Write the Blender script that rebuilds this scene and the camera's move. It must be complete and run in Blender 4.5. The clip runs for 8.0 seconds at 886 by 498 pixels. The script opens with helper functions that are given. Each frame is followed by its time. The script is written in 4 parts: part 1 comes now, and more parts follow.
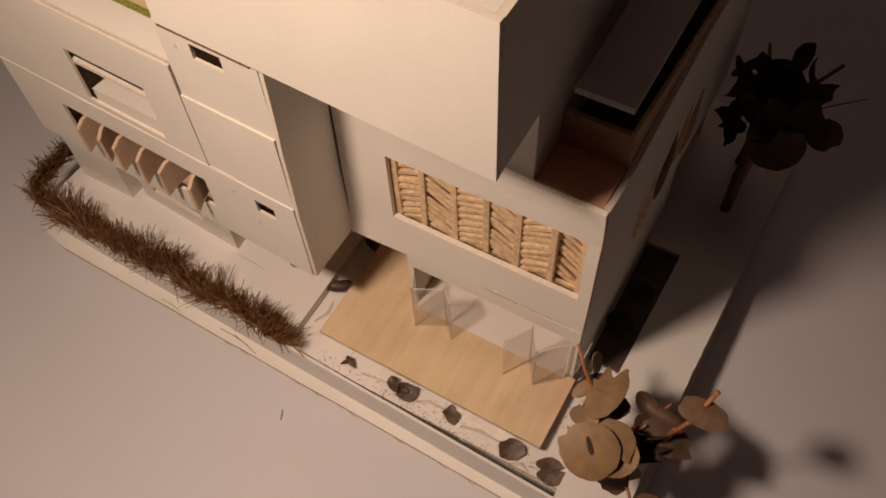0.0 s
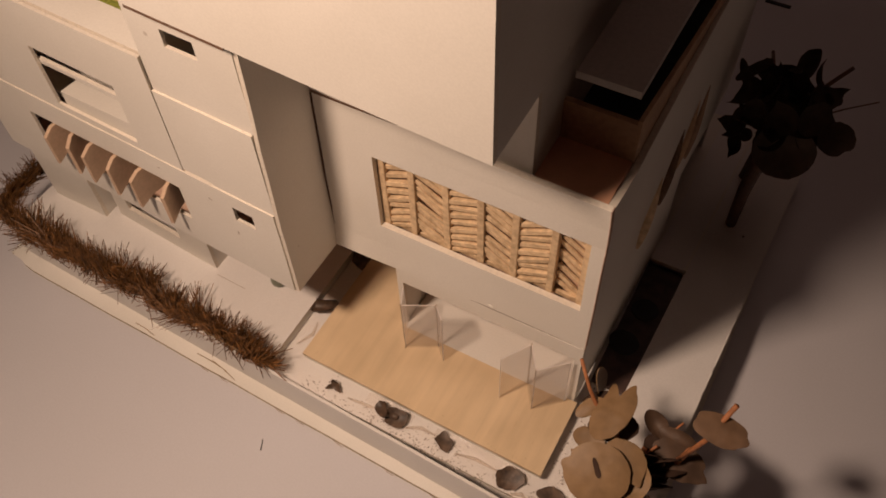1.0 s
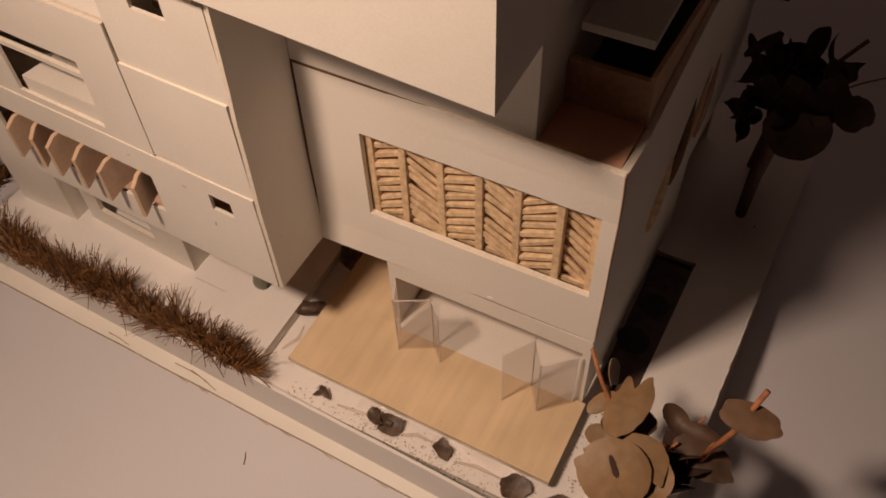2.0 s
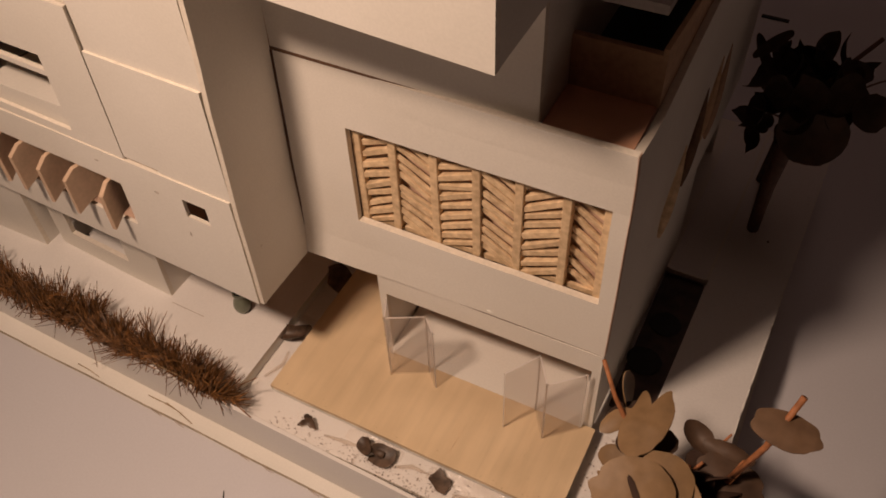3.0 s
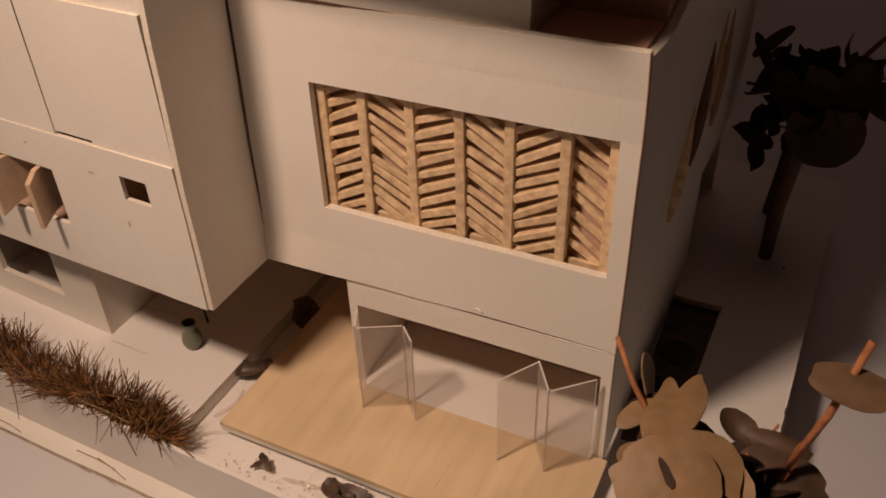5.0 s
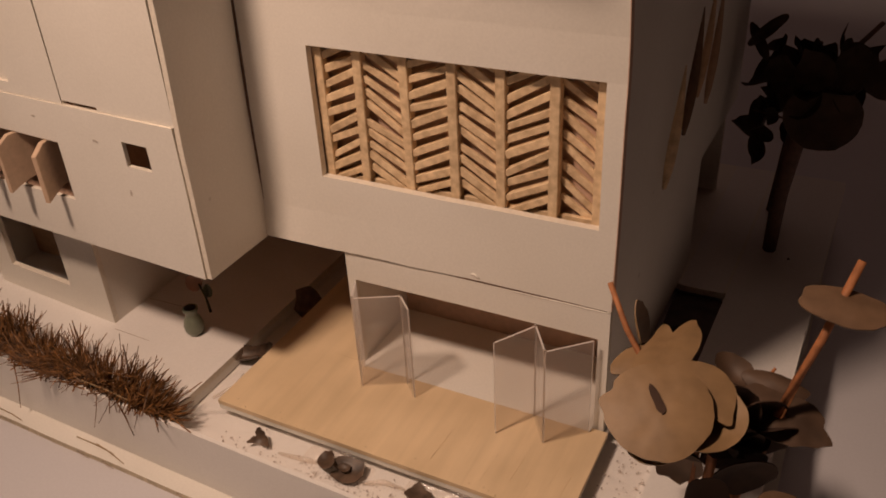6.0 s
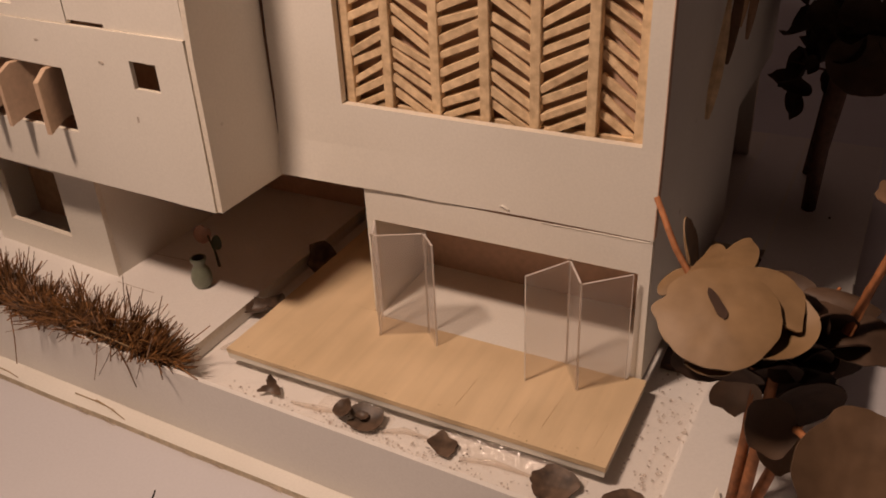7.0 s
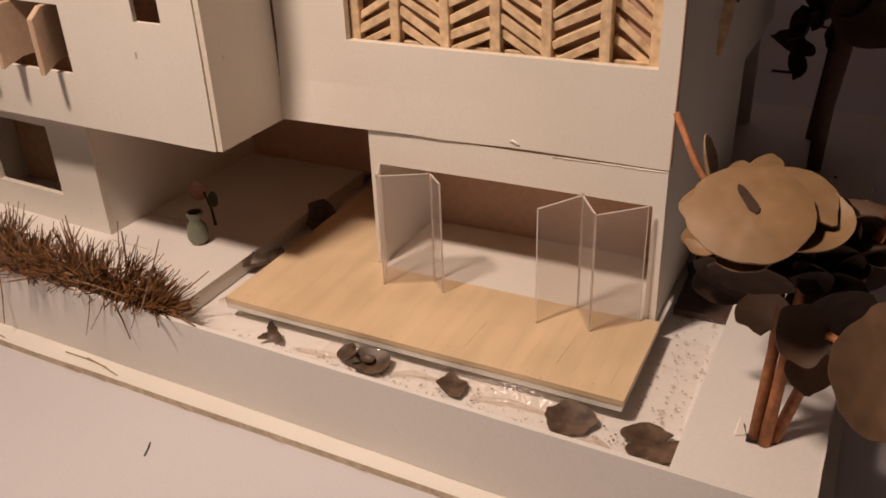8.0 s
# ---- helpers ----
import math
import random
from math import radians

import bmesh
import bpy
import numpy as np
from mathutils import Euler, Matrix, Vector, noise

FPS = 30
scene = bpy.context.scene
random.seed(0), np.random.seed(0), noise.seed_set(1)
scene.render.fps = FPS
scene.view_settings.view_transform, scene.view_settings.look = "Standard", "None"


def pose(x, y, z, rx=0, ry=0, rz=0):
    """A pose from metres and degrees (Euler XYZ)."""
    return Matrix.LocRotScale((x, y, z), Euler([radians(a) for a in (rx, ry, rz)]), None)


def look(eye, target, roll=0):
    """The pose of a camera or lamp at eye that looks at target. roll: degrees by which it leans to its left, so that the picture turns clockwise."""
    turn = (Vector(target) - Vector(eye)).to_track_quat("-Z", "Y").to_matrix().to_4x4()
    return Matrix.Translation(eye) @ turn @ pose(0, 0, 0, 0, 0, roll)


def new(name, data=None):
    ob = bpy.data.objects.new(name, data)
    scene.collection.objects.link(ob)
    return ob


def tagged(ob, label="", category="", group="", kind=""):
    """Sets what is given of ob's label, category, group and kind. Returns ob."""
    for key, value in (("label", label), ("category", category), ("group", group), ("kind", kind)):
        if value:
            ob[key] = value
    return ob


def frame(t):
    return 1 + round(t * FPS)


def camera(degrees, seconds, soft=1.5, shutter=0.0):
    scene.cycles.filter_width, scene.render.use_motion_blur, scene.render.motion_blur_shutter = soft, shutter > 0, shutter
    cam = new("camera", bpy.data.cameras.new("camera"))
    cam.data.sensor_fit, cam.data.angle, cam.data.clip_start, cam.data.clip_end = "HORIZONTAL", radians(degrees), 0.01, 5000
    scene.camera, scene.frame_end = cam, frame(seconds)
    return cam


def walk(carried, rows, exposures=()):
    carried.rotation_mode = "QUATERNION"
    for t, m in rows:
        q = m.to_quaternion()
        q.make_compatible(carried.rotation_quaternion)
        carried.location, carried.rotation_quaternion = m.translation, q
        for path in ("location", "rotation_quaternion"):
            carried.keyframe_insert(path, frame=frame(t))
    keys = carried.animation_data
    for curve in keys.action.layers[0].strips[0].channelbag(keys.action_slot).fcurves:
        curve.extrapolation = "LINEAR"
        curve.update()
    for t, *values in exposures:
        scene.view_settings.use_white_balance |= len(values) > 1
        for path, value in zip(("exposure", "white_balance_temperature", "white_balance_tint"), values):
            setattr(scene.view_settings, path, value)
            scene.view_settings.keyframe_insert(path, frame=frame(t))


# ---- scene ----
U = 0.01  # numbers below are in centimetres; the scene is in metres
cam = camera(54.72, 8.0, 1.75, 0.2)
PATH = [
    (0, (18.657, -23.962, 52.643), (12.825, -14.777, 35.861), -3.52),
    (0.5, (18.665, -23.964, 50.374), (12.708, -14.306, 33.905), -3.06),
    (1, (18.477, -23.989, 48.522), (12.383, -13.858, 32.390), -2.69),
    (1.5, (18.365, -24.131, 46.313), (12.227, -13.605, 30.454), -2.52),
    (1.7, (18.193, -24.000, 45.395), (12.055, -13.390, 29.591), -2.67),
    (2.8, (17.685, -23.896, 40.726), (11.291, -12.287, 25.748), -2.66),
    (3, (17.626, -23.761, 39.738), (11.144, -11.929, 24.973), -2.69),
    (3.5, (17.329, -23.676, 36.879), (10.744, -11.320, 22.597), -2.30),
    (4, (17.270, -23.409, 34.193), (10.612, -10.479, 20.464), -1.96),
    (4.2, (17.173, -23.378, 33.500), (10.484, -10.211, 20.013), -1.75),
    (5.3, (18.711, -25.594, 29.191), (11.296, -10.921, 17.803), -2.40),
    (5.5, (19.346, -25.884, 28.829), (11.750, -11.114, 17.686), -2.67),
    (6, (19.879, -26.928, 26.473), (11.933, -11.884, 15.960), -3.04),
    (6.5, (19.706, -27.550, 24.373), (11.595, -12.402, 14.138), -3.00),
    (7, (18.894, -27.264, 21.992), (10.710, -11.979, 12.022), -2.77),
    (7.5, (18.687, -27.694, 19.958), (10.577, -12.208, 10.241), -2.46),
    (8, (18.265, -28.436, 18.584), (10.314, -12.713, 9.121), -2.29),
]
walk(cam, [(t, look(Vector(eye) * U, Vector(target) * U, roll)) for t, eye, target, roll in PATH],
     [(0, -0.02, 6600, 11), (1, -0.03, 6850, 13.5), (5.5, -0.05, 6950, 15.5), (6.5, -0.12, 6980, 16.5), (7, 0.04, 6780, 15), (7.5, 0.27, 6520, 12), (8, 0.42, 6300, 10.5)])

# ---- world and lights ----
world = bpy.data.worlds.new("dim_room")
world.use_nodes = True
scene.world = world
world.node_tree.nodes["Background"].inputs[0].default_value = (0.55, 0.5, 0.55, 1)
world.node_tree.nodes["Background"].inputs[1].default_value = 0.01

LAMP, AIM = (-8.8, -31.0, 59.0), (4.0, -6.0, 6.0)
lamp_data = bpy.data.lights.new("desk_lamp", "AREA")
lamp_data.shape, lamp_data.size, lamp_data.size_y = "ELLIPSE", 0.08, 0.06
lamp_data.energy = 2.05
lamp_data.spread = radians(150)
lamp_data.color = (1.0, 0.745, 0.575)
lamp = new("desk_lamp", lamp_data)
lamp.matrix_world = look(Vector(LAMP) * U, Vector(AIM) * U)

# added fill under the ceiling to lift the shadows; no known lamp there
fill_data = bpy.data.lights.new("fill_light", "AREA")
fill_data.shape, fill_data.size = "DISK", 1.4
fill_data.energy = 1.1
fill_data.color = (1.0, 0.65, 0.55)
fill_light = new("fill_light", fill_data)
fill_light.matrix_world = look(Vector((4.0, 114.0, 168.0)) * U, Vector((4.0, 114.0, 0.0)) * U)


# ---- materials ----
def mat(name, base, rough=0.7, vary=0.06, scale=300.0, bump=0.1, second=None, stain=0.0, stain_scale=18.0, island=0.0,
        coat=0.0, spec=0.5, stretch=None, fleck=0.0, streak=0.0):
    """A surface with fine grain, broad stains and some change from piece to piece."""
    m = bpy.data.materials.new(name)
    m.use_nodes = True
    nt = m.node_tree
    n, l = nt.nodes, nt.links
    b = n["Principled BSDF"]
    b.inputs["Roughness"].default_value = rough
    b.inputs["Specular IOR Level"].default_value = spec
    b.inputs["Coat Weight"].default_value = coat
    b.inputs["Coat Roughness"].default_value = 0.15
    tc = n.new("ShaderNodeTexCoord")
    mp = n.new("ShaderNodeMapping")
    l.new(tc.outputs["Object"], mp.inputs[0])
    if stretch:
        mp.inputs["Scale"].default_value = stretch
    grain = n.new("ShaderNodeTexNoise")
    grain.inputs["Scale"].default_value = scale
    grain.inputs["Detail"].default_value = 6
    l.new(mp.outputs[0], grain.inputs["Vector"])
    ramp = n.new("ShaderNodeValToRGB")
    lo = [max(c * (1 - vary * 2), 0) for c in base]
    hi = list(second or [min(c * (1 + vary), 1) for c in base])
    ramp.color_ramp.elements[0].color = (*lo, 1)
    ramp.color_ramp.elements[0].position = 0.3
    ramp.color_ramp.elements[1].color = (*hi, 1)
    ramp.color_ramp.elements[1].position = 0.7
    l.new(grain.outputs["Fac"], ramp.inputs[0])
    out = ramp.outputs[0]
    if stain:
        broad = n.new("ShaderNodeTexNoise")
        broad.inputs["Scale"].default_value = stain_scale
        broad.inputs["Detail"].default_value = 4
        l.new(tc.outputs["Object"], broad.inputs["Vector"])
        cr = n.new("ShaderNodeValToRGB")
        cr.color_ramp.elements[0].position, cr.color_ramp.elements[1].position = 0.35, 0.7
        cr.color_ramp.elements[0].color = (1 - stain, 1 - stain * 1.1, 1 - stain * 1.3, 1)
        cr.color_ramp.elements[1].color = (1, 1, 1, 1)
        l.new(broad.outputs["Fac"], cr.inputs[0])
        mx = n.new("ShaderNodeMix")
        mx.data_type, mx.blend_type = "RGBA", "MULTIPLY"
        mx.inputs["Factor"].default_value = 1.0
        l.new(out, mx.inputs["A"])
        l.new(cr.outputs[0], mx.inputs["B"])
        out = mx.outputs["Result"]
    for kind, amount in (("fleck", fleck), ("streak", streak)):
        if not amount:
            continue
        cr = n.new("ShaderNodeValToRGB")
        if kind == "fleck":
            tex = n.new("ShaderNodeTexVoronoi")
            tex.inputs["Scale"].default_value = 55.0
            l.new(tc.outputs["Object"], tex.inputs["Vector"])
            sep, ad = n.new("ShaderNodeSeparateColor"), n.new("ShaderNodeMath")
            ad.operation = "ADD"
            l.new(tex.outputs["Color"], sep.inputs[0])
            l.new(tex.outputs["Distance"], ad.inputs[0])
            l.new(sep.outputs[0], ad.inputs[1])
            l.new(ad.outputs[0], cr.inputs[0])
            cr.color_ramp.elements[0].position, cr.color_ramp.elements[1].position = 0.06, 0.12
        else:
            tex = n.new("ShaderNodeTexNoise")
            tex.inputs["Scale"].default_value, tex.inputs["Detail"].default_value = 28.0, 3
            l.new(mp.outputs[0], tex.inputs["Vector"])
            l.new(tex.outputs["Fac"], cr.inputs[0])
            cr.color_ramp.elements[0].position, cr.color_ramp.elements[1].position = 0.30, 0.37
        cr.color_ramp.elements[0].color = (1 - amount, 1 - amount * 1.1, 1 - amount * 1.2, 1)
        cr.color_ramp.elements[1].color = (1, 1, 1, 1)
        mx = n.new("ShaderNodeMix")
        mx.data_type, mx.blend_type = "RGBA", "MULTIPLY"
        mx.inputs["Factor"].default_value = 1.0
        l.new(out, mx.inputs["A"])
        l.new(cr.outputs[0], mx.inputs["B"])
        out = mx.outputs["Result"]
    if island:
        info = n.new("ShaderNodeObjectInfo")
        geo = n.new("ShaderNodeNewGeometry")
        add = n.new("ShaderNodeMath")
        add.operation = "ADD"
        l.new(info.outputs["Random"], add.inputs[0])
        l.new(geo.outputs["Random Per Island"], add.inputs[1])
        rng = n.new("ShaderNodeMapRange")
        rng.inputs["From Max"].default_value = 2.0
        rng.inputs["To Min"].default_value, rng.inputs["To Max"].default_value = 1 - island, 1 + island
        l.new(add.outputs[0], rng.inputs["Value"])
        hs = n.new("ShaderNodeHueSaturation")
        l.new(out, hs.inputs["Color"])
        l.new(rng.outputs[0], hs.inputs["Value"])
        out = hs.outputs[0]
    l.new(out, b.inputs["Base Color"])
    if bump:
        bp = n.new("ShaderNodeBump")
        bp.inputs["Strength"].default_value = bump
        bp.inputs["Distance"].default_value = 0.0006
        l.new(grain.outputs["Fac"], bp.inputs["Height"])
        l.new(bp.outputs[0], b.inputs["Normal"])
    return m


PAVING = mat("white_paving_card", (0.80, 0.772, 0.745), 0.6, 0.02, 900, 0.05, stain=0.06, stain_scale=12, fleck=0.2)
CARD = mat("white_card", (0.82, 0.782, 0.718), 0.62, 0.02, 900, 0.05, stain=0.07, stain_scale=14, fleck=0.3)
EDGE = mat("cut_card_edge", (0.78, 0.71, 0.61), 0.8, 0.05, 500, 0.2)
RAW = mat("glued_board_edge", (0.66, 0.555, 0.41), 0.7, 0.12, 350, 0.3, stain=0.2, stain_scale=60)
TABLE = mat("table_white", (0.66, 0.645, 0.675), 0.5, 0.015, 700, 0.03, stain=0.05, stain_scale=6)
BALSA = mat("balsa_sheet", (0.745, 0.565, 0.36), 0.55, 0.035, 45, 0.08, second=(0.795, 0.605, 0.39), stain=0.13, stain_scale=30, stretch=(3.6, 0.3, 3.6), streak=0.06)
STICK = mat("balsa_stick", (0.68, 0.475, 0.28), 0.65, 0.12, 250, 0.35, second=(0.82, 0.615, 0.39), island=0.14)
FINMAT = mat("fin_card", (0.62, 0.44, 0.31), 0.75, 0.05, 400, 0.15, stain=0.08, stain_scale=60)
VENEER = mat("red_brown_veneer", (0.78, 0.43, 0.28), 0.6, 0.03, 120, 0.1, stain=0.08, stain_scale=40)
# brown puts warm shade into soffits and inner walls; raw at the wall end
SOFFIT = mat("raw_and_shaded_brown_card", (0.64, 0.43, 0.32), 0.8, 0.05, 300, 0.15, stain=0.1, stain_scale=20)
GREY = mat("grey_card", (0.47, 0.42, 0.39), 0.6, 0.05, 400, 0.1, stain=0.1, stain_scale=12)
FINDARK = mat("shaded_fin", (0.36, 0.215, 0.135), 0.7, 0.12, 300, 0.2)
JOINT = mat("brown_joint", (0.16, 0.085, 0.05), 0.8, 0.15, 300, 0.2)
BROWN = mat("brown_card", (0.52, 0.33, 0.20), 0.75, 0.08, 300, 0.15)
LEAF = mat("dry_leaf", (0.25, 0.15, 0.07), 0.55, 0.06, 130, 0.1, second=(0.31, 0.19, 0.092), stain=0.14, stain_scale=45, island=0.12)
# umber: dry leaf colour darkened by the shadow of leaves above
SHADEUMBER = mat("shaded_umber_leaf", (0.085, 0.048, 0.029), 0.6, 0.1, 130, 0.15, second=(0.12, 0.07, 0.043), stain=0.2, stain_scale=50, island=0.15)
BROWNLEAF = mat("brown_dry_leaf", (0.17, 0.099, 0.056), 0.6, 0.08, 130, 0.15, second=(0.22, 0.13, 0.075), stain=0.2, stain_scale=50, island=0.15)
SHADETWIG = mat("shaded_twig", (0.11, 0.047, 0.028), 0.65, 0.2, 300, 0.4)
# near-black leaf colour with the shade inside the crowns put into it
SHADELEAF = mat("dark_shaded_leaf", (0.06, 0.033, 0.022), 0.8, 0.15, 200, 0.3, stain=0.2, stain_scale=60, island=0.3, spec=0.3)
TWIG = mat("red_twig", (0.43, 0.165, 0.065), 0.65, 0.2, 300, 0.4, island=0.15)
DEADLEAF = mat("leaf_scrap", (0.095, 0.054, 0.034), 0.5, 0.2, 260, 0.35, second=(0.165, 0.105, 0.07), stain=0.35, stain_scale=110, island=0.2)
STRAW = mat("dry_straw", (0.06, 0.024, 0.009), 0.5, 0.2, 300, 0.0, second=(0.32, 0.145, 0.046), island=0.85)
PALESTRAW = mat("pale_straw", (0.38, 0.26, 0.14), 0.75, 0.15, 300, 0.0)
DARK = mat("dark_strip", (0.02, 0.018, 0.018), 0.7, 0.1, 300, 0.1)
SOIL = mat("stained_bed", (0.075, 0.042, 0.033), 0.6, 0.25, 120, 0.4)
PENCIL = mat("pencil_grey", (0.52, 0.45, 0.39), 0.8, 0.2, 300, 0.0)
GREEN = mat("green_flock", (0.22, 0.27, 0.03), 0.95, 0.3, 900, 0.8, second=(0.36, 0.38, 0.06))
GLAZE = mat("green_glaze", (0.19, 0.205, 0.15), 0.35, 0.1, 200, 0.1)
PINK = mat("pale_petal", (0.42, 0.24, 0.18), 0.8, 0.1, 200, 0.2)
STEM = mat("dark_green_leaf", (0.07, 0.075, 0.04), 0.7, 0.1, 200, 0.2)
PLASTER = mat("room_plaster", (0.74, 0.63, 0.60), 0.85, 0.03, 40, 0.1, stain=0.1, stain_scale=2)
BOARDS = mat("room_floor", (0.28, 0.18, 0.11), 0.55, 0.1, 12, 0.1, stretch=(1, 8, 1))


def clear(name, film, gloss, tint=(1, 1, 1), rough=0.06, bumpy=0.0, scale=120.0, shine=0.03):
    """Thin clear sheet: lets light through, with a dull film and a gloss."""
    m = bpy.data.materials.new(name)
    m.use_nodes = True
    n, l = m.node_tree.nodes, m.node_tree.links
    n.remove(n["Principled BSDF"])
    tr, gl = n.new("ShaderNodeBsdfTransparent"), n.new("ShaderNodeBsdfGlossy")
    d0, d1, df = n.new("ShaderNodeBsdfDiffuse"), n.new("ShaderNodeBsdfTranslucent"), n.new("ShaderNodeMixShader")
    tr.inputs[0].default_value = (*tint, 1)
    for d in (d0, d1):
        d.inputs[0].default_value = (0.92, 0.87, 0.84, 1)
        l.new(d.outputs[0], df.inputs[1 if d is d0 else 2])
    gl.inputs["Roughness"].default_value = rough
    a, c = n.new("ShaderNodeMixShader"), n.new("ShaderNodeMixShader")
    ns = n.new("ShaderNodeTexNoise")
    ns.inputs["Scale"].default_value = scale
    tc = n.new("ShaderNodeTexCoord")
    l.new(tc.outputs["Object"], ns.inputs["Vector"])
    mr = n.new("ShaderNodeMapRange")
    mr.inputs["To Min"].default_value, mr.inputs["To Max"].default_value = film * 0.88, film * 1.12
    l.new(ns.outputs["Fac"], mr.inputs["Value"])
    l.new(mr.outputs[0], a.inputs[0])
    l.new(tr.outputs[0], a.inputs[1])
    l.new(df.outputs[0], a.inputs[2])
    fr = n.new("ShaderNodeLayerWeight")
    fr.inputs["Blend"].default_value = 0.5
    pw, mu = n.new("ShaderNodeMath"), n.new("ShaderNodeMath")
    pw.operation, mu.operation = "POWER", "MULTIPLY_ADD"
    pw.inputs[1].default_value = 4.0
    mu.inputs[1].default_value, mu.inputs[2].default_value = gloss, shine
    l.new(fr.outputs["Facing"], pw.inputs[0])
    l.new(pw.outputs[0], mu.inputs[0])
    l.new(mu.outputs[0], c.inputs[0])
    l.new(a.outputs[0], c.inputs[1])
    l.new(gl.outputs[0], c.inputs[2])
    l.new(c.outputs[0], n["Material Output"].inputs[0])
    if bumpy:
        bp = n.new("ShaderNodeBump")
        bp.inputs["Strength"].default_value, bp.inputs["Distance"].default_value = bumpy, 0.002
        l.new(ns.outputs["Fac"], bp.inputs["Height"])
        l.new(bp.outputs[0], gl.inputs["Normal"])
        l.new(bp.outputs[0], fr.inputs["Normal"])
    return m


ACRYL = clear("acrylic_sheet", 0.135, 0.25, (0.985, 0.975, 0.97))
ACRYL_EDGE = clear("acrylic_cut_edge", 0.88, 0.3, (0.97, 0.97, 0.97), 0.2)
GEL = clear("clear_gel", 0.05, 0.35, (0.985, 0.972, 0.96), 0.3, 0.7, 160.0, 0.05)
BUBBLE = clear("gel_bubble", 0.12, 0.35, (0.90, 0.87, 0.85), 0.1, 0.0, 120.0, 0.06)
BEAD = clear("gel_bead", 0.08, 0.3, (0.97, 0.94, 0.91), 0.16, 0.7, 330.0, 0.045)


# ---- building blocks (numbers in centimetres) ----
AT = {}


def thing(name, base, label, category, group="", kind=""):
    ob = new(name)
    ob.empty_display_size = 0.005
    ob.location = Vector(base) * U
    AT[ob] = Vector(base)
    return tagged(ob, label, category, group, kind)


def part(name, bm, material, parent=None, label="", base=None):
    """Links a bmesh, given in world centimetres, as one mesh object under a thing or part."""
    base = Vector(base) if base else AT[parent]
    for v in bm.verts:
        v.co = (v.co - base) * U
    me = bpy.data.meshes.new(name)
    bm.to_mesh(me)
    bm.free()
    for m in material if isinstance(material, (list, tuple)) else [material]:
        me.materials.append(m)
    ob = new(name, me)
    AT[ob] = base
    if parent:
        ob.parent = parent
        ob.location = (base - AT[parent]) * U
    else:
        ob.location = base * U
    if label:
        ob["label"] = label
    return ob


def hexa(bm, lo, hi, thin=None):
    """A box; thin names the axis of its thickness, and its cut edges take the second material."""
    x0, y0, z0 = lo
    x1, y1, z1 = hi
    v = [bm.verts.new(p) for p in ((x0, y0, z0), (x1, y0, z0), (x1, y1, z0), (x0, y1, z0), (x0, y0, z1), (x1, y0, z1), (x1, y1, z1), (x0, y1, z1))]
    faces = (((3, 2, 1, 0), 2), ((4, 5, 6, 7), 2), ((0, 1, 5, 4), 1), ((2, 3, 7, 6), 1), ((1, 2, 6, 5), 0), ((3, 0, 4, 7), 0))
    for idx, axis in faces:
        f = bm.faces.new([v[i] for i in idx])
        if thin is not None and axis != thin:
            f.material_index = 1
    return v


def soft(bm, w=0.03, seg=2):
    bmesh.ops.bevel(bm, geom=list(bm.edges), offset=w, segments=seg, affect="EDGES", profile=0.6)
    return bm


def warp(bm, amount, seed, freq=0.25):
    """Hand-cut card is never quite straight."""
    for v in bm.verts:
        p = v.co * freq + Vector((seed * 7.3, seed * 3.1, 0))
        v.co += Vector((noise.noise(p), noise.noise(p + Vector((50, 0, 0))), noise.noise(p + Vector((0, 50, 0))))) * amount
    return bm


def sheet(axis, at, thick, u, v, holes=(), step=None):
    """A board with rectangular openings cut through. axis: its normal (x, y or z); at: its front; thick: towards plus.
    u, v: the ranges along the two other axes; holes: (u0, u1, v0, v1)."""
    k = "xyz".index(axis)
    a, b = [i for i in range(3) if i != k]
    us = sorted({u[0], u[1], *(h[0] for h in holes), *(h[1] for h in holes)})
    vs = sorted({v[0], v[1], *(h[2] for h in holes), *(h[3] for h in holes)})
    if step:
        for s in (us, vs):
            more = []
            for p, q in zip(s, s[1:]):
                c = max(1, int((q - p) / step))
                more += [p + (q - p) * i / c for i in range(1, c)]
            s += more
            s.sort()
    bm = bmesh.new()
    cache = {}

    def vert(i, j, w):
        if (i, j, w) not in cache:
            co = [0, 0, 0]
            co[a], co[b], co[k] = us[i], vs[j], at + w * thick
            cache[i, j, w] = bm.verts.new(co)
        return cache[i, j, w]

    def solid(i, j):
        if not (0 <= i < len(us) - 1 and 0 <= j < len(vs) - 1):
            return False
        cu, cv = (us[i] + us[i + 1]) / 2, (vs[j] + vs[j + 1]) / 2
        return not any(h[0] < cu < h[1] and h[2] < cv < h[3] for h in holes)

    for i in range(len(us) - 1):
        for j in range(len(vs) - 1):
            if not solid(i, j):
                continue
            for w in (0, 1):
                bm.faces.new([vert(i, j, w), vert(i + 1, j, w), vert(i + 1, j + 1, w), vert(i, j + 1, w)])
            for di, dj, p, q in ((-1, 0, (i, j), (i, j + 1)), (1, 0, (i + 1, j), (i + 1, j + 1)), (0, -1, (i, j), (i + 1, j)), (0, 1, (i, j + 1), (i + 1, j + 1))):
                if not solid(i + di, j + dj):
                    f = bm.faces.new([vert(*p, 0), vert(*q, 0), vert(*q, 1), vert(*p, 1)])
                    f.material_index = 1
    bmesh.ops.recalc_face_normals(bm, faces=list(bm.faces))
    return bm


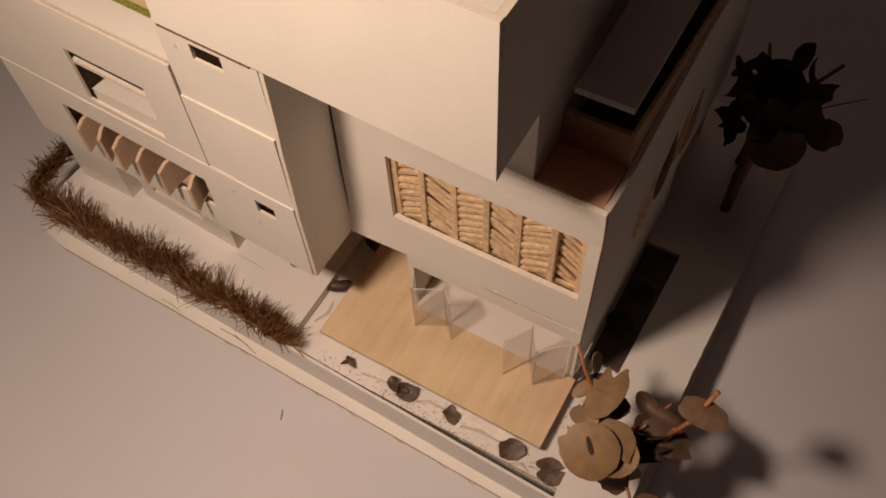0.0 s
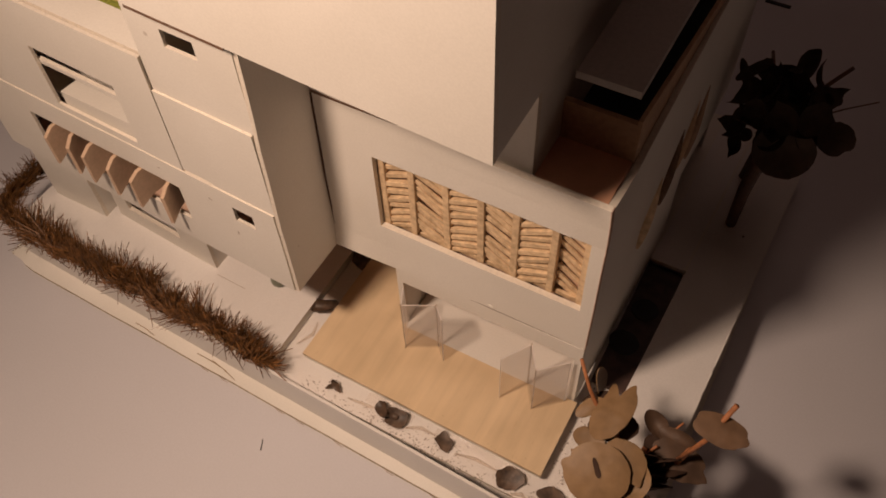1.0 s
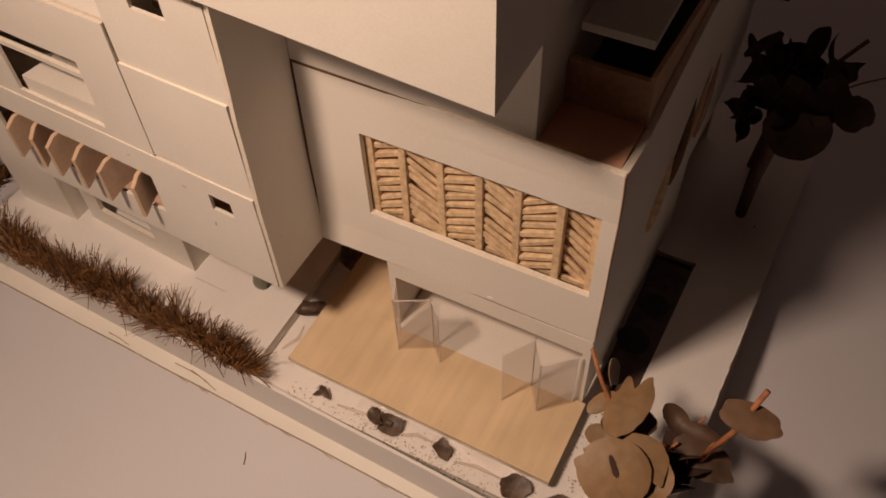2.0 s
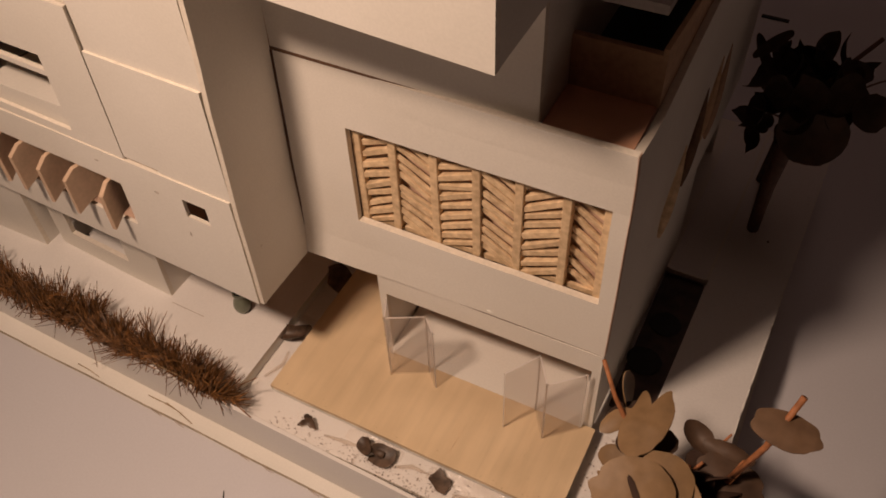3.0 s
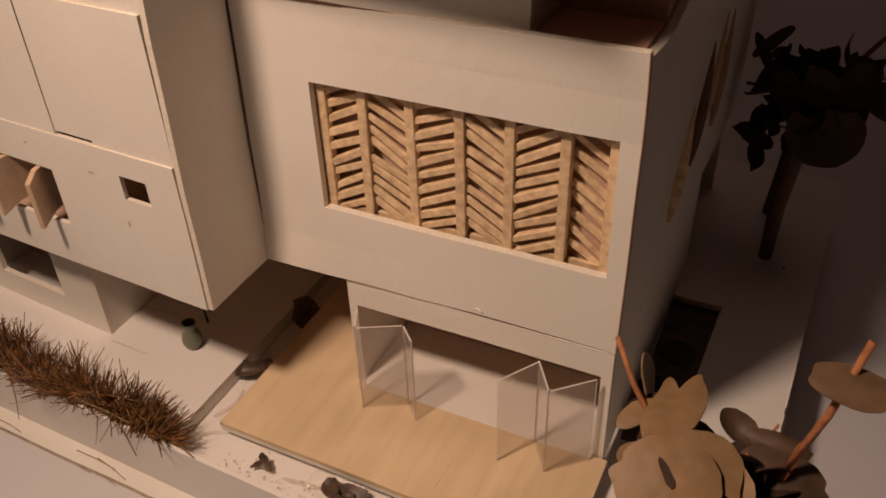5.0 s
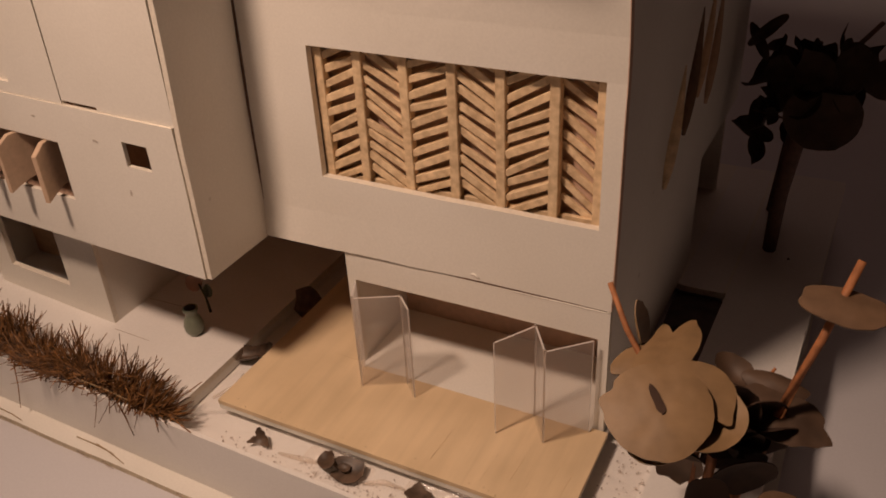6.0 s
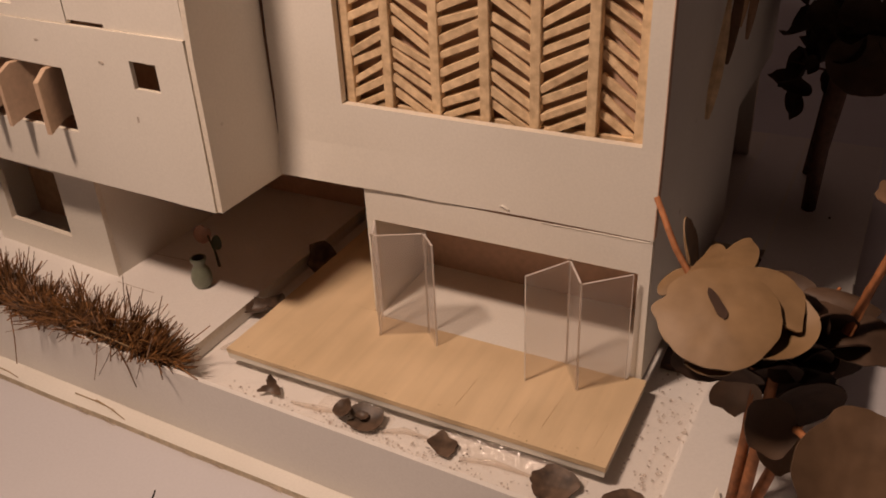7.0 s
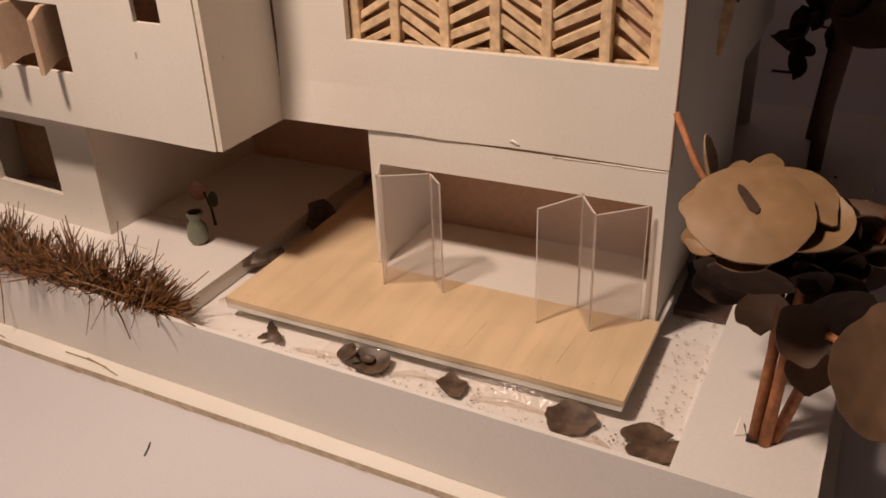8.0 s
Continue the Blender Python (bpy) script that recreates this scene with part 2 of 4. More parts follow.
def board(name, parent, axis, at, thick, u, v, holes=(), label="", material=None, bent=0.03, seed=1.0):
    bm = warp(sheet(axis, at, thick, u, v, holes, 2.5), bent, seed)
    return part(name, bm, material or [CARD, EDGE], parent, label)


def slant(bm, k=0.048, x0=-4.0):
    """The wing stands slightly askew: its far end lies further back."""
    for v in bm.verts:
        v.co.y += k * max(0.0, x0 - v.co.x)
    return bm


def wing(name, parent, axis, at, thick, u, v, holes=(), label="", material=None, seed=1.0):
    bm = slant(warp(sheet(axis, at, thick, u, v, holes, 2.5), 0.03, seed))
    return part(name, bm, material or [CARD, EDGE], parent, label)


def prism(bm, p, q, r0, r1, sides=6, turn=0.0):
    """A tapered stick from p to q."""
    p, q = Vector(p), Vector(q)
    m = (q - p).to_track_quat("Z", "Y").to_matrix()
    rings = []
    for c, r in ((p, r0), (q, r1)):
        rings.append([bm.verts.new(c + m @ Vector((r * math.cos(turn + 2 * math.pi * i / sides), r * math.sin(turn + 2 * math.pi * i / sides), 0))) for i in range(sides)])
    for i in range(sides):
        bm.faces.new([rings[0][i], rings[0][(i + 1) % sides], rings[1][(i + 1) % sides], rings[1][i]])
    bm.faces.new(rings[0][::-1])
    bm.faces.new(rings[1])


def stick(points, radii, sides=8):
    """A bent twig through points."""
    bm = bmesh.new()
    rings = []
    pts = [Vector(p) for p in points]
    for i, c in enumerate(pts):
        d = (pts[min(i + 1, len(pts) - 1)] - pts[max(i - 1, 0)])
        m = d.to_track_quat("Z", "Y").to_matrix()
        rings.append([bm.verts.new(c + m @ Vector((math.cos(2 * math.pi * k / sides), math.sin(2 * math.pi * k / sides), 0)) * radii[i] * (1 + 0.12 * noise.noise(c * 3 + Vector((k, 0, 0))))) for k in range(sides)])
    for r, s in zip(rings, rings[1:]):
        for k in range(sides):
            bm.faces.new([r[k], r[(k + 1) % sides], s[(k + 1) % sides], s[k]])
    bm.faces.new(rings[0][::-1])
    bm.faces.new(rings[-1])
    for f in bm.faces:
        f.smooth = True
    return bm


# ---- the room ----
def slab(name, lo, hi, material, label):
    bm = bmesh.new()
    hexa(bm, lo, hi)
    mid = [(a + b) / 2 for a, b in zip(lo, hi)]
    return tagged(part(name, bm, material, None, label, mid), label, "wall", "", "structure")


FLOOR = -78.0
slab("floor", (-260, -240, FLOOR - 4), (240, 260, FLOOR), BOARDS, "brown boarded floor of the room")
slab("ceiling", (-260, -240, 172), (240, 260, 176), PLASTER, "plain plastered ceiling of the room")
slab("wall_north", (-260, 256, FLOOR), (240, 260, 172), PLASTER, "plain plastered wall of the room")
slab("wall_south", (-260, -240, FLOOR), (240, -236, 172), PLASTER, "plain plastered wall of the room")
slab("wall_west", (-260, -236, FLOOR), (-256, 256, 172), PLASTER, "plain plastered wall of the room")
slab("wall_east", (236, -236, FLOOR), (240, 256, 172), PLASTER, "plain plastered wall of the room")

TZ = -3.85
table = thing("table", (0, 10, FLOOR), "white matt table top under the card model", "table")
bm = bmesh.new()
hexa(bm, (-75, -60, TZ - 3), (75, 130, TZ))
part("tabletop", soft(bm, 0.3), TABLE, table)
for x in (-68, 68):
    for y in (-53, 123):
        bm = bmesh.new()
        hexa(bm, (x - 2.5, y - 2.5, FLOOR), (x + 2.5, y + 2.5, TZ - 3.02))
        part("leg", bm, TABLE, table)

# ---- the base of the model ----
def cy(x):
    """Front of the base's kerb, which is glued on slightly askew."""
    return -7.25 - 0.035 * (x + 5)


base = thing("model_site", (-4, 10, TZ), "white card site of the model with raised kerb and sunk pond", "model site")


def skew(bm, front=-6.95):
    """Lays what was built at the kerb's front on its slanting line."""
    for v in bm.verts:
        v.co.y += (cy(v.co.x) - front) * max(0.0, min(1.0, (0 - v.co.y) / 6.0))
    return bm


bm = sheet("z", TZ + 0.004, 0.33, (-30.3, 20.2), (-7.8, 28.6), (), 0.9)
for v in bm.verts:
    if v.co.y < -7:
        v.co.y += -0.13 - 0.023 * (v.co.x + 5) + 0.9 * max(0.0, (-27.6 - v.co.x) / 2.7) ** 2
part("bottom_board", warp(bm, 0.04, 3), [CARD, RAW], base, "thick card bottom board with cut yellowish edge")
for k in range(9):  # hardened drips of glue along its edge
    x = -12.0 + 3.1 * k + random.Random(k).uniform(-1, 1)
    y = -8.02 - 0.023 * (x + 5)
    bm = stick([(x, y + 0.05, TZ + 0.26), (x + 0.35, y - 0.02, TZ + 0.2), (x + 0.8, y - 0.05, TZ + 0.12)], [0.03, 0.055, 0.02], 6)
    part("glue_drip", bm, BEAD, base, "clear dried drip of glue")
BZ = TZ + 0.345
bm = skew(warp(sheet("y", -6.95, 0.2, (-29.0, 19.45), (BZ, 0.06), (), 2.5), 0.03, 5))
for v in bm.verts:  # it leans out a little
    v.co.y += 0.2 * (0.06 - v.co.z) / 3.5
part("kerb", bm, [PAVING, PAVING], base, "smooth white card kerb along the front")


def shear(bm, k=0.027, y0=-5.0):
    """The right side of the model runs slightly outwards to the back."""
    for v in bm.verts:
        v.co.x += k * (v.co.y - y0)
    return bm


part("side_kerb", shear(warp(sheet("x", 19.16, 0.3, (-7.6, 28), (BZ, -0.36), (), 2.5), 0.03, 6)), [CARD, EDGE], base)
board("back_kerb", base, "y", 27.7, 0.3, (-28.7, 19.29), (BZ, -0.36), seed=7)
board("left_kerb", base, "x", -29.0, 0.3, (-5.7, 27.69), (BZ, -0.36), seed=8)
board("pond_floor", base, "z", -1.05, 0.25, (-5.75, 15.9), (-6.9, 12.7), seed=9, label="white pond floor with dried clear gel", material=[PAVING, EDGE])
for nm, x0, x1, y0, y1, s in (("forecourt", -28.9, -5.4, -6.72, 27.6, 10), ("side_strip", 15.3, 19.5, -6.72, 28.0, 11), ("rear_strip", 13.0, 15.29, 12.5, 28.0, 12)):
    bm = sheet("z", -0.35, 0.35, (x0, x1), (y0, y1), (), 2.0)
    if x0 > 0:
        shear(bm, 0.027 if x0 > 14 else 0.02, -5.0)
    skew(warp(bm, 0.02, s))
    part(nm, bm, [PAVING, EDGE], base, "white card paving")
bm = bmesh.new()
for k in range(70):  # rough white cut edge of the strip
    y = -6.9 + 34.5 * k / 70
    w = 0.03 + 0.025 * noise.noise(Vector((y * 1.9, 3, 1)))
    if noise.noise(Vector((y * 1.1, 8, 1))) > -0.33:
        hexa(bm, (19.49, y, -0.1), (19.5 + w, y + 0.5, 0.012 + 0.5 * w))
part("cut_edge", shear(warp(bm, 0.02, 15)), CARD, base, "bright rough cut edge of the paving card")
board("pond_wall", base, "x", -5.62, 0.2, (-6.3, 9.0), (-0.78, -0.36), seed=13)
part("pond_wall", shear(warp(sheet("x", 15.33, 0.2, (-6.9, 12.3), (-0.78, -0.36), (), 2.5), 0.03, 14)), [CARD, EDGE], base)

board("rear_ground", base, "z", -0.36, 0.345, (-5.38, 16.2), (12.6, 28.0), bent=0.01, seed=15)
board("planting_bed", base, "z", -0.79, 0.3, (13.25, 15.68), (2.2, 12.48), label="black-brown stained bed beside the house", material=[SOIL, SOIL], seed=16)

for p, q in (((-12.67, -2.71), (-10.22, -2.79)), ((-12.9, 0.2), (-10.5, 0.3))):
    d = Vector((q[0] - p[0], q[1] - p[1], 0))
    bm = bmesh.new()
    hexa(bm, (0, -0.02, 0.0), (d.length, 0.02, 0.012))
    bm.transform(Matrix.Translation((*p, 0.0)) @ Matrix.Rotation(math.atan2(d.y, d.x), 4, "Z"))
    part("pencil_line", warp(bm, 0.02, p[0]), PENCIL, base)

# slit in the paving where the twigs go in, with its lifted flap
# black plate on the paving paints the dark inside the slit
bm = bmesh.new()
hexa(bm, (17.2, -5.6, 0.0), (18.05, -5.2, 0.014))
part("cut_slit", warp(bm, 0.08, 55, 1.5), DARK, base, "black patch painted for the dark slit round the twigs")
bm = bmesh.new()
pts = [Vector(p) for p in ((16.8, -5.5, 0.02), (17.1, -5.35, 0.02), (16.85, -4.9, 0.3))]
low = [bm.verts.new(p) for p in pts]
top = [bm.verts.new(p + Vector((0.05, 0.06, 0.05))) for p in pts]
bm.faces.new(low[::-1])
bm.faces.new(top)
for a, b in ((0, 1), (1, 2), (2, 0)):
    bm.faces.new([low[a], low[b], top[b], top[a]])
part("card_flap", bm, CARD, base, "small lifted flap of white card")

# clear gel in the pond, with beads and ridges
gel = thing("pond_gel", (4, -5, -0.8), "clear glossy gel with small bubbles on the pond floor", "water", kind="stuff")
bm = bmesh.new()
NX, NY = 200, 70
grid = {}
for i in range(NX + 1):
    for j in range(NY + 1):
        x, y = -5.3 + 20.4 * i / NX, -6.7 + 7.0 * j / NY
        y += (cy(x) + 6.95) * (1 - j / NY)
        h = 0.07 + 0.07 * noise.noise(Vector((x * 0.8, y * 0.8, 3))) + 0.05 * noise.noise(Vector((x * 2.2, y * 2.2, 7)))
        grid[i, j] = bm.verts.new((x, y, -0.74 + h))
for i in range(NX):
    for j in range(NY):
        f = bm.faces.new([grid[i, j], grid[i + 1, j], grid[i + 1, j + 1], grid[i, j + 1]])
        f.smooth = True
gel_sheet = part("gel_skin", bm, GEL, gel)
gel_sheet.visible_shadow = False
rng = random.Random(4)
bm = bmesh.new()
for k in range(530):
    if k < 430:
        x = rng.choice((rng.uniform(-3, 15), rng.uniform(0, 9)))
        y = cy(x) + 0.3 + rng.random() ** 1.5 * 1.25
    else:
        x, y = rng.uniform(13.5, 15.3), rng.uniform(-5.5, 2.2)
    r = rng.choice((0.03, 0.035, 0.04, 0.05, 0.065)) * (1.0 if k < 430 else 1.3)
    m = Matrix.Translation((x, y, -0.68)) @ Matrix.Diagonal((r, r, r * 0.7, 1))
    bmesh.ops.create_icosphere(bm, subdivisions=1, radius=1, matrix=m)
for f in bm.faces:
    f.smooth = True
part("bubbles", bm, BUBBLE, gel)
for pts in (((0.2, -6.15), (1.6, -6.0), (2.3, -5.9)), ((4.4, -6.2), (5.3, -5.75), (6.3, -5.75)), ((7.9, -6.25), (9.2, -5.95), (10.8, -6.0)), ((-4.9, -4.4), (-4.4, -3.3), (-4.6, -2.4)), ((11.8, -7.0), (12.6, -6.6), (13.2, -6.9))):
    ridge = [(x, y, -0.66) for x, y in pts]
    bm = stick(ridge, [0.06, 0.13, 0.05], 8)
    part("gel_ridge", bm, BEAD, gel)

for x0, x1 in ((1.2, 4.6), (6.2, 12.6)):
    bm = bmesh.new()
    rows = []
    for i in range(60):
        x = x0 + (x1 - x0) * i / 59
        lift = 0.8 + 0.3 * noise.noise(Vector((x * 0.6, 9, 0)))
        ends = min(1.0, 6 * i / 59, 6 * (59 - i) / 59)
        row = []
        for j in range(7):
            q = j / 6
            y = -4.95 - 0.013 * (x + 4) - (0.15 + 0.75 * q) * (0.85 + 0.2 * noise.noise(Vector((x * 0.7, 0.3 * j, 5))))
            z = -0.76 + 0.42 * lift * ends * (1 - q) ** 1.3 + 0.025 * noise.noise(Vector((x * 0.9, q * 2, 1)))
            row.append(bm.verts.new((x, y, z)))
        rows.append(row)
    for a, b in zip(rows, rows[1:]):
        for j in range(6):
            bm.faces.new([a[j], a[j + 1], b[j + 1], b[j]]).smooth = True
    part("gel_fillet", bm, BEAD, gel).visible_shadow = False

# ---- wooden deck ----
deck = thing("wooden_deck", (4, -2, -0.25), "pale balsa deck board on a white card backing", "deck")
bm = sheet("z", -0.02, 0.22, (-3.8, 13.2), (-5.15, -0.085), (), 1.0)
for v in bm.verts:
    v.co.y += -0.013 * (v.co.x + 4) if v.co.y < -4 else 0
part("deck_board", warp(bm, 0.02, 20), [BALSA, BALSA], deck, "balsa board with fine cross grain")
part("deck_board", warp(sheet("z", -0.024, 0.22, (-3.8, 0.64), (-0.08, 9.0), (), 1.0), 0.02, 21), [BALSA, BALSA], deck)
bm = sheet("z", -0.3, 0.27, (-3.78, 13.15), (-5.12, -0.1), (), 2.5)
for v in bm.verts:
    v.co.y += -0.013 * (v.co.x + 4) if v.co.y < -4 else 0
part("deck_backing", warp(bm, 0.02, 24), [CARD, CARD], deck, "white card backing under the deck")
bm = sheet("z", -0.78, 0.475, (-3.3, 12.8), (-4.6, -0.4), (), 2.5)
part("deck_backing", warp(bm, 0.02, 22), [CARD, CARD], deck, "white card backing under the deck")
part("deck_backing", warp(sheet("z", -0.785, 0.75, (-3.55, 0.35), (-0.38, 9.0), (), 2.5), 0.02, 23), [CARD, CARD], deck)

CRACK = mat("balsa_crack", (0.70, 0.52, 0.33), 0.8, 0.1, 300, 0.0)
rng = random.Random(14)
for x in (9.3, 10.4, 11.1, 11.9, 12.5, 6.9):
    y0, ln = rng.uniform(-4.9, -4.0), rng.uniform(0.8, 2.2)
    bm = bmesh.new()
    hexa(bm, (x - 0.007, y0, 0.19), (x + 0.007, y0 + ln, 0.206))
    for v in bm.verts:
        v.co.x += 0.06 * (v.co.y - y0)
    part("crack", warp(bm, 0.03, x), CRACK, deck)

for k in range(22):  # specks of dried glue along the front edge
    x = rng.choice((rng.uniform(9.5, 13.0), rng.uniform(-3.0, 13.0)))
    r = rng.uniform(0.015, 0.045)
    m = Matrix.Translation((x, -5.1 - 0.013 * (x + 4) + abs(rng.gauss(0, 0.25)), 0.205)) @ Matrix.Diagonal((r * 1.6, r, r * 0.5, 1))
    bm = bmesh.new()
    bmesh.ops.create_icosphere(bm, subdivisions=1, radius=1, matrix=m)
    part("glue_speck", bm, BEAD, deck, "clear speck of dried glue")

# ---- the house ----
house = thing("model_house", (2, 8, 0), "white card model of a modern house with wooden screens", "model house")
T = 0.35
# main block: front with the screen's opening, side, soffit, roof
bm = warp(sheet("y", 0.0, T, (-3.42, 12.95), (6.45, 18.98), [(0.0, 12.25, 10.0, 15.8)], 1.25), 0.03, 30)
for v in bm.verts:  # the lower edge bows out a little
    low = max(0.0, (10.0 - v.co.z) / 3.55)
    v.co.y -= 0.26 * low ** 2 * (0.06 + 0.94 * max(0.0, (6.5 - v.co.x) / 10))
    v.co.z += 0.06 * noise.noise(Vector((v.co.x * 0.35, 4, 0))) * low
    out = max(0.0, min(1.0, (v.co.x - 1) / 8)) * max(0.0, (v.co.z - 15.8) / 3.2) ** 1.5  # the upper right corner leans out
    v.co.y -= 0.45 * out
    v.co.z += 0.25 * out
part("front_wall", bm, [CARD, EDGE], house, "white card front with a cut opening")
bm = sheet("x", 12.956, 0.03, (-0.02, 0.35), (6.5, 18.95), (), 1.0)
for v in bm.verts:
    out = max(0.0, (v.co.z - 15.8) / 3.2) ** 1.5
    v.co.y -= 0.45 * out
    v.co.z += 0.25 * out
part("wall_end", warp(bm, 0.02, 30), [SOFFIT, SOFFIT], house, "raw brown cut end of the front card")
bm = shear(warp(sheet("x", 12.62, T, (T + 0.004, 24.0), (6.45, 18.7), (), 1.2), 0.03, 31), 0.022, 0.0)
for v in bm.verts:  # its upper edge rises in an arc behind the terrace
    if v.co.y < 1.5:
        v.co.y -= 0.42 * max(0.0, (v.co.z - 15.8) / 3.0) ** 1.5
        v.co.z += 0.25 * max(0.0, (v.co.z - 15.8) / 3.0) ** 1.5
    if v.co.z > 17.5:
        v.co.z += 1.9 * max(0.0, min(1.0, (v.co.y - 3.2) / 9.0)) ** 0.8
part("side_wall", bm, [CARD, EDGE], house, "white card side wall")
bm = shear(warp(sheet("x", 12.42, 0.2, (3.0, 24.0), (18.6, 21.5), (), 1.5), 0.03, 32), 0.024, 0.0)
for v in bm.verts:  # the strip bends outwards along its top
    v.co.x += 0.02 * max(0.0, v.co.y - 3.0) * (v.co.z - 18.6) / 2.9
part("upper_side_wall", bm, [BROWN, BROWN], house, "brown card parapet strip")
board("soffit", house, "z", 6.45, T, (-12.9, 12.6), (T + 0.01, 24.0), material=[SOFFIT, SOFFIT], seed=33)
wing("soffit", house, "z", 6.39, T, (-27.6, -3.9), (-3.93, -0.02), material=[SOFFIT, SOFFIT], seed=34)
board("back_wall", house, "y", 24.01, T, (-12.9, 12.95), (0.0, 21.6), seed=35)
board("inner_wall", house, "y", 1.08, T, (-3.4, 12.6), (6.82, 18.3), material=[SOFFIT, SOFFIT], seed=36)
# ground-floor room behind the folding screens
board("room_front", house, "y", 0.02, 0.26, (0.66, 12.95), (0.0, 6.38), [(1.08, 12.5, 0.0, 4.95)], "white card frame of the ground-floor opening", seed=40)
board("room_side", house, "x", 0.66, 0.3, (0.29, 9.0), (0.0, 6.44), seed=41)
part("room_side", shear(warp(sheet("x", 12.64, 0.3, (0.29, 14.9), (0.0, 6.44), (), 2.5), 0.03, 42), 0.022, 0.0), [CARD, EDGE], house)
board("room_back", house, "y", 9.01, 0.3, (-12.9, 12.62), (0.0, 6.44), material=[SOFFIT, SOFFIT], seed=43)
board("room_floor", house, "z", -0.09, 0.305, (1.09, 12.49), (-0.3, 9.0), bent=0.005, seed=44)
board("room_inner_back", house, "y", 4.6, 0.3, (0.97, 12.63), (0.22, 6.44), material=[SOFFIT, SOFFIT], seed=38)
board("room_end", house, "y", 14.91, 0.3, (-12.9, 13.2), (0.0, 6.44), seed=45)
# small terrace and what stands behind it
board("terrace_floor", house, "z", 18.5, 0.4, (8.96, 12.6), (-0.06, 3.0), label="red-brown veneer terrace floor", material=[VENEER, VENEER], bent=0.01, seed=46)
board("terrace_wall", house, "y", 3.01, 0.3, (8.96, 12.55), (18.3, 21.2), label="brown card parapet", material=[BROWN, BROWN], seed=47)
board("roof_slab", house, "z", 23.1, 0.4, (9.5, 12.5), (2.6, 23.8), label="grey card roof slab", material=[GREY, GREY], seed=48)
# black puts the dark of the void under the slab into this floor
board("interior_floor", house, "z", 18.3, 0.3, (-3.4, 12.6), (3.35, 24.0), material=[DARK, DARK], label="floor below the roof slab, coloured black for the dark void", seed=49)
board("recess_wall", house, "y", -0.02, T, (-3.2, 8.95), (19.1, 24.85), label="white card wall under the overhang", seed=50)
board("recess_side", house, "x", 8.6, T, (0.31, 23.9), (18.72, 24.4), seed=51)
board("roof_board", house, "z", 18.35, 0.35, (-3.3, 9.0), (T + 0.01, 3.3), seed=52)

# overhanging upper volume, a little out of level
TILT_UP = Matrix(((1, 0, 0, 0), (0, 1, 0, 0), (-0.07, 0, 1, 0.07 * 9.15), (0, 0, 0, 1)))
for nm, axis, at, u, v, lab in (
        ("upper_front", "y", -4.64, (-8.6, 9.15), (24.4, 33.0), "broad blank white card front"),
        ("upper_side", "x", 8.8, (-4.28, 14.0), (24.4, 32.98), ""),
        ("upper_side", "x", -8.6, (-4.28, 14.0), (24.6, 32.98), ""),
        ("upper_floor", "z", 24.45, (-8.2, 8.79), (-4.28, 14.0), ""),
        ("upper_roof", "z", 32.6, (-8.2, 8.79), (-4.28, 14.0), ""),
        ("upper_back", "y", 14.01, (-8.6, 9.15), (24.4, 33.0), "")):
    bm = sheet(axis, at, T, u, v, (), 2.5)
    bm.transform(TILT_UP)
    part(nm, warp(bm, 0.04, at), [CARD, EDGE], house, lab)

# brown strips along the joints
bm = bmesh.new()
hexa(bm, (-8.55, -4.63, 24.2), (-3.3, -4.35, 24.398))
bm.transform(TILT_UP)
part("joint_strip", warp(soft(bm, 0.02, 1), 0.03, 90), JOINT, house, "brown strip under the upper front")
bm = bmesh.new()
hexa(bm, (-3.35, -0.04, 18.985), (6.4, -0.022, 19.16))
for v in bm.verts:
    v.co.z -= 0.11 * max(0.0, v.co.x) / 6.4 if v.co.z > 19.1 else 0
part("joint_strip", warp(bm, 0.012, 91), JOINT, house, "brown glued joint above the front")
part("joint_strip", stick([(-3.40, -0.02, 6.6), (-3.40, -0.02, 12.5), (-3.22, -0.02, 18.98)], [0.05, 0.06, 0.07], 6), JOINT, house, "brown glued joint in the corner")

# solid dark strip paints the shade inside the narrow gap
bm = bmesh.new()
for k in range(16):
    x = 2.2 + 10.6 * k / 16
    hexa(bm, (x, 0.012, 6.37), (x + 0.68, 0.3, 6.46 + 0.04 * noise.noise(Vector((x, 1, 0)))))
part("joint_strip", bm, JOINT, house, "dark strip painted for the shaded gap above the ground-floor frame")

fringe = [8.6 + 4.3 * k / 40 for k in range(41)]
bm = stick([(x, -0.004, 6.345 + 0.03 * noise.noise(Vector((x * 2.3, 6, 0)))) for x in fringe], [0.022 + 0.022 * noise.noise(Vector((x * 3.1, 1, 4))) for x in fringe], 6)
part("paper_fringe", bm, CARD, house, "torn white paper along the joint")
part("paper_fringe", stick([(6.9, -0.03, 6.72), (7.05, -0.06, 6.78), (7.2, -0.03, 6.66), (7.3, -0.03, 6.6)], [0.02, 0.05, 0.05, 0.02], 6), CARD, house, "dried blob of white glue")

# projecting box and long wing
wing("wing_front", house, "y", -4.3, 0.2, (-28.0, -3.7), (6.38, 13.42), [(-23.3, -10.95, 8.7, 11.55), (-6.82, -5.4, 11.2, 12.32)], "white card wing front with fins and a small window", seed=60)
wing("wing_upper_front", house, "y", -4.22, 0.2, (-28.0, -10.05), (13.43, 21.5), [(-19.5, -13.2, 13.95, 18.25)], "white card wing front with a wide window", seed=61)
wing("box_lower_front", house, "y", -4.2, 0.2, (-9.98, -3.66), (13.43, 19.42), [(-9.95, -7.9, 13.43, 13.6)], seed=62)
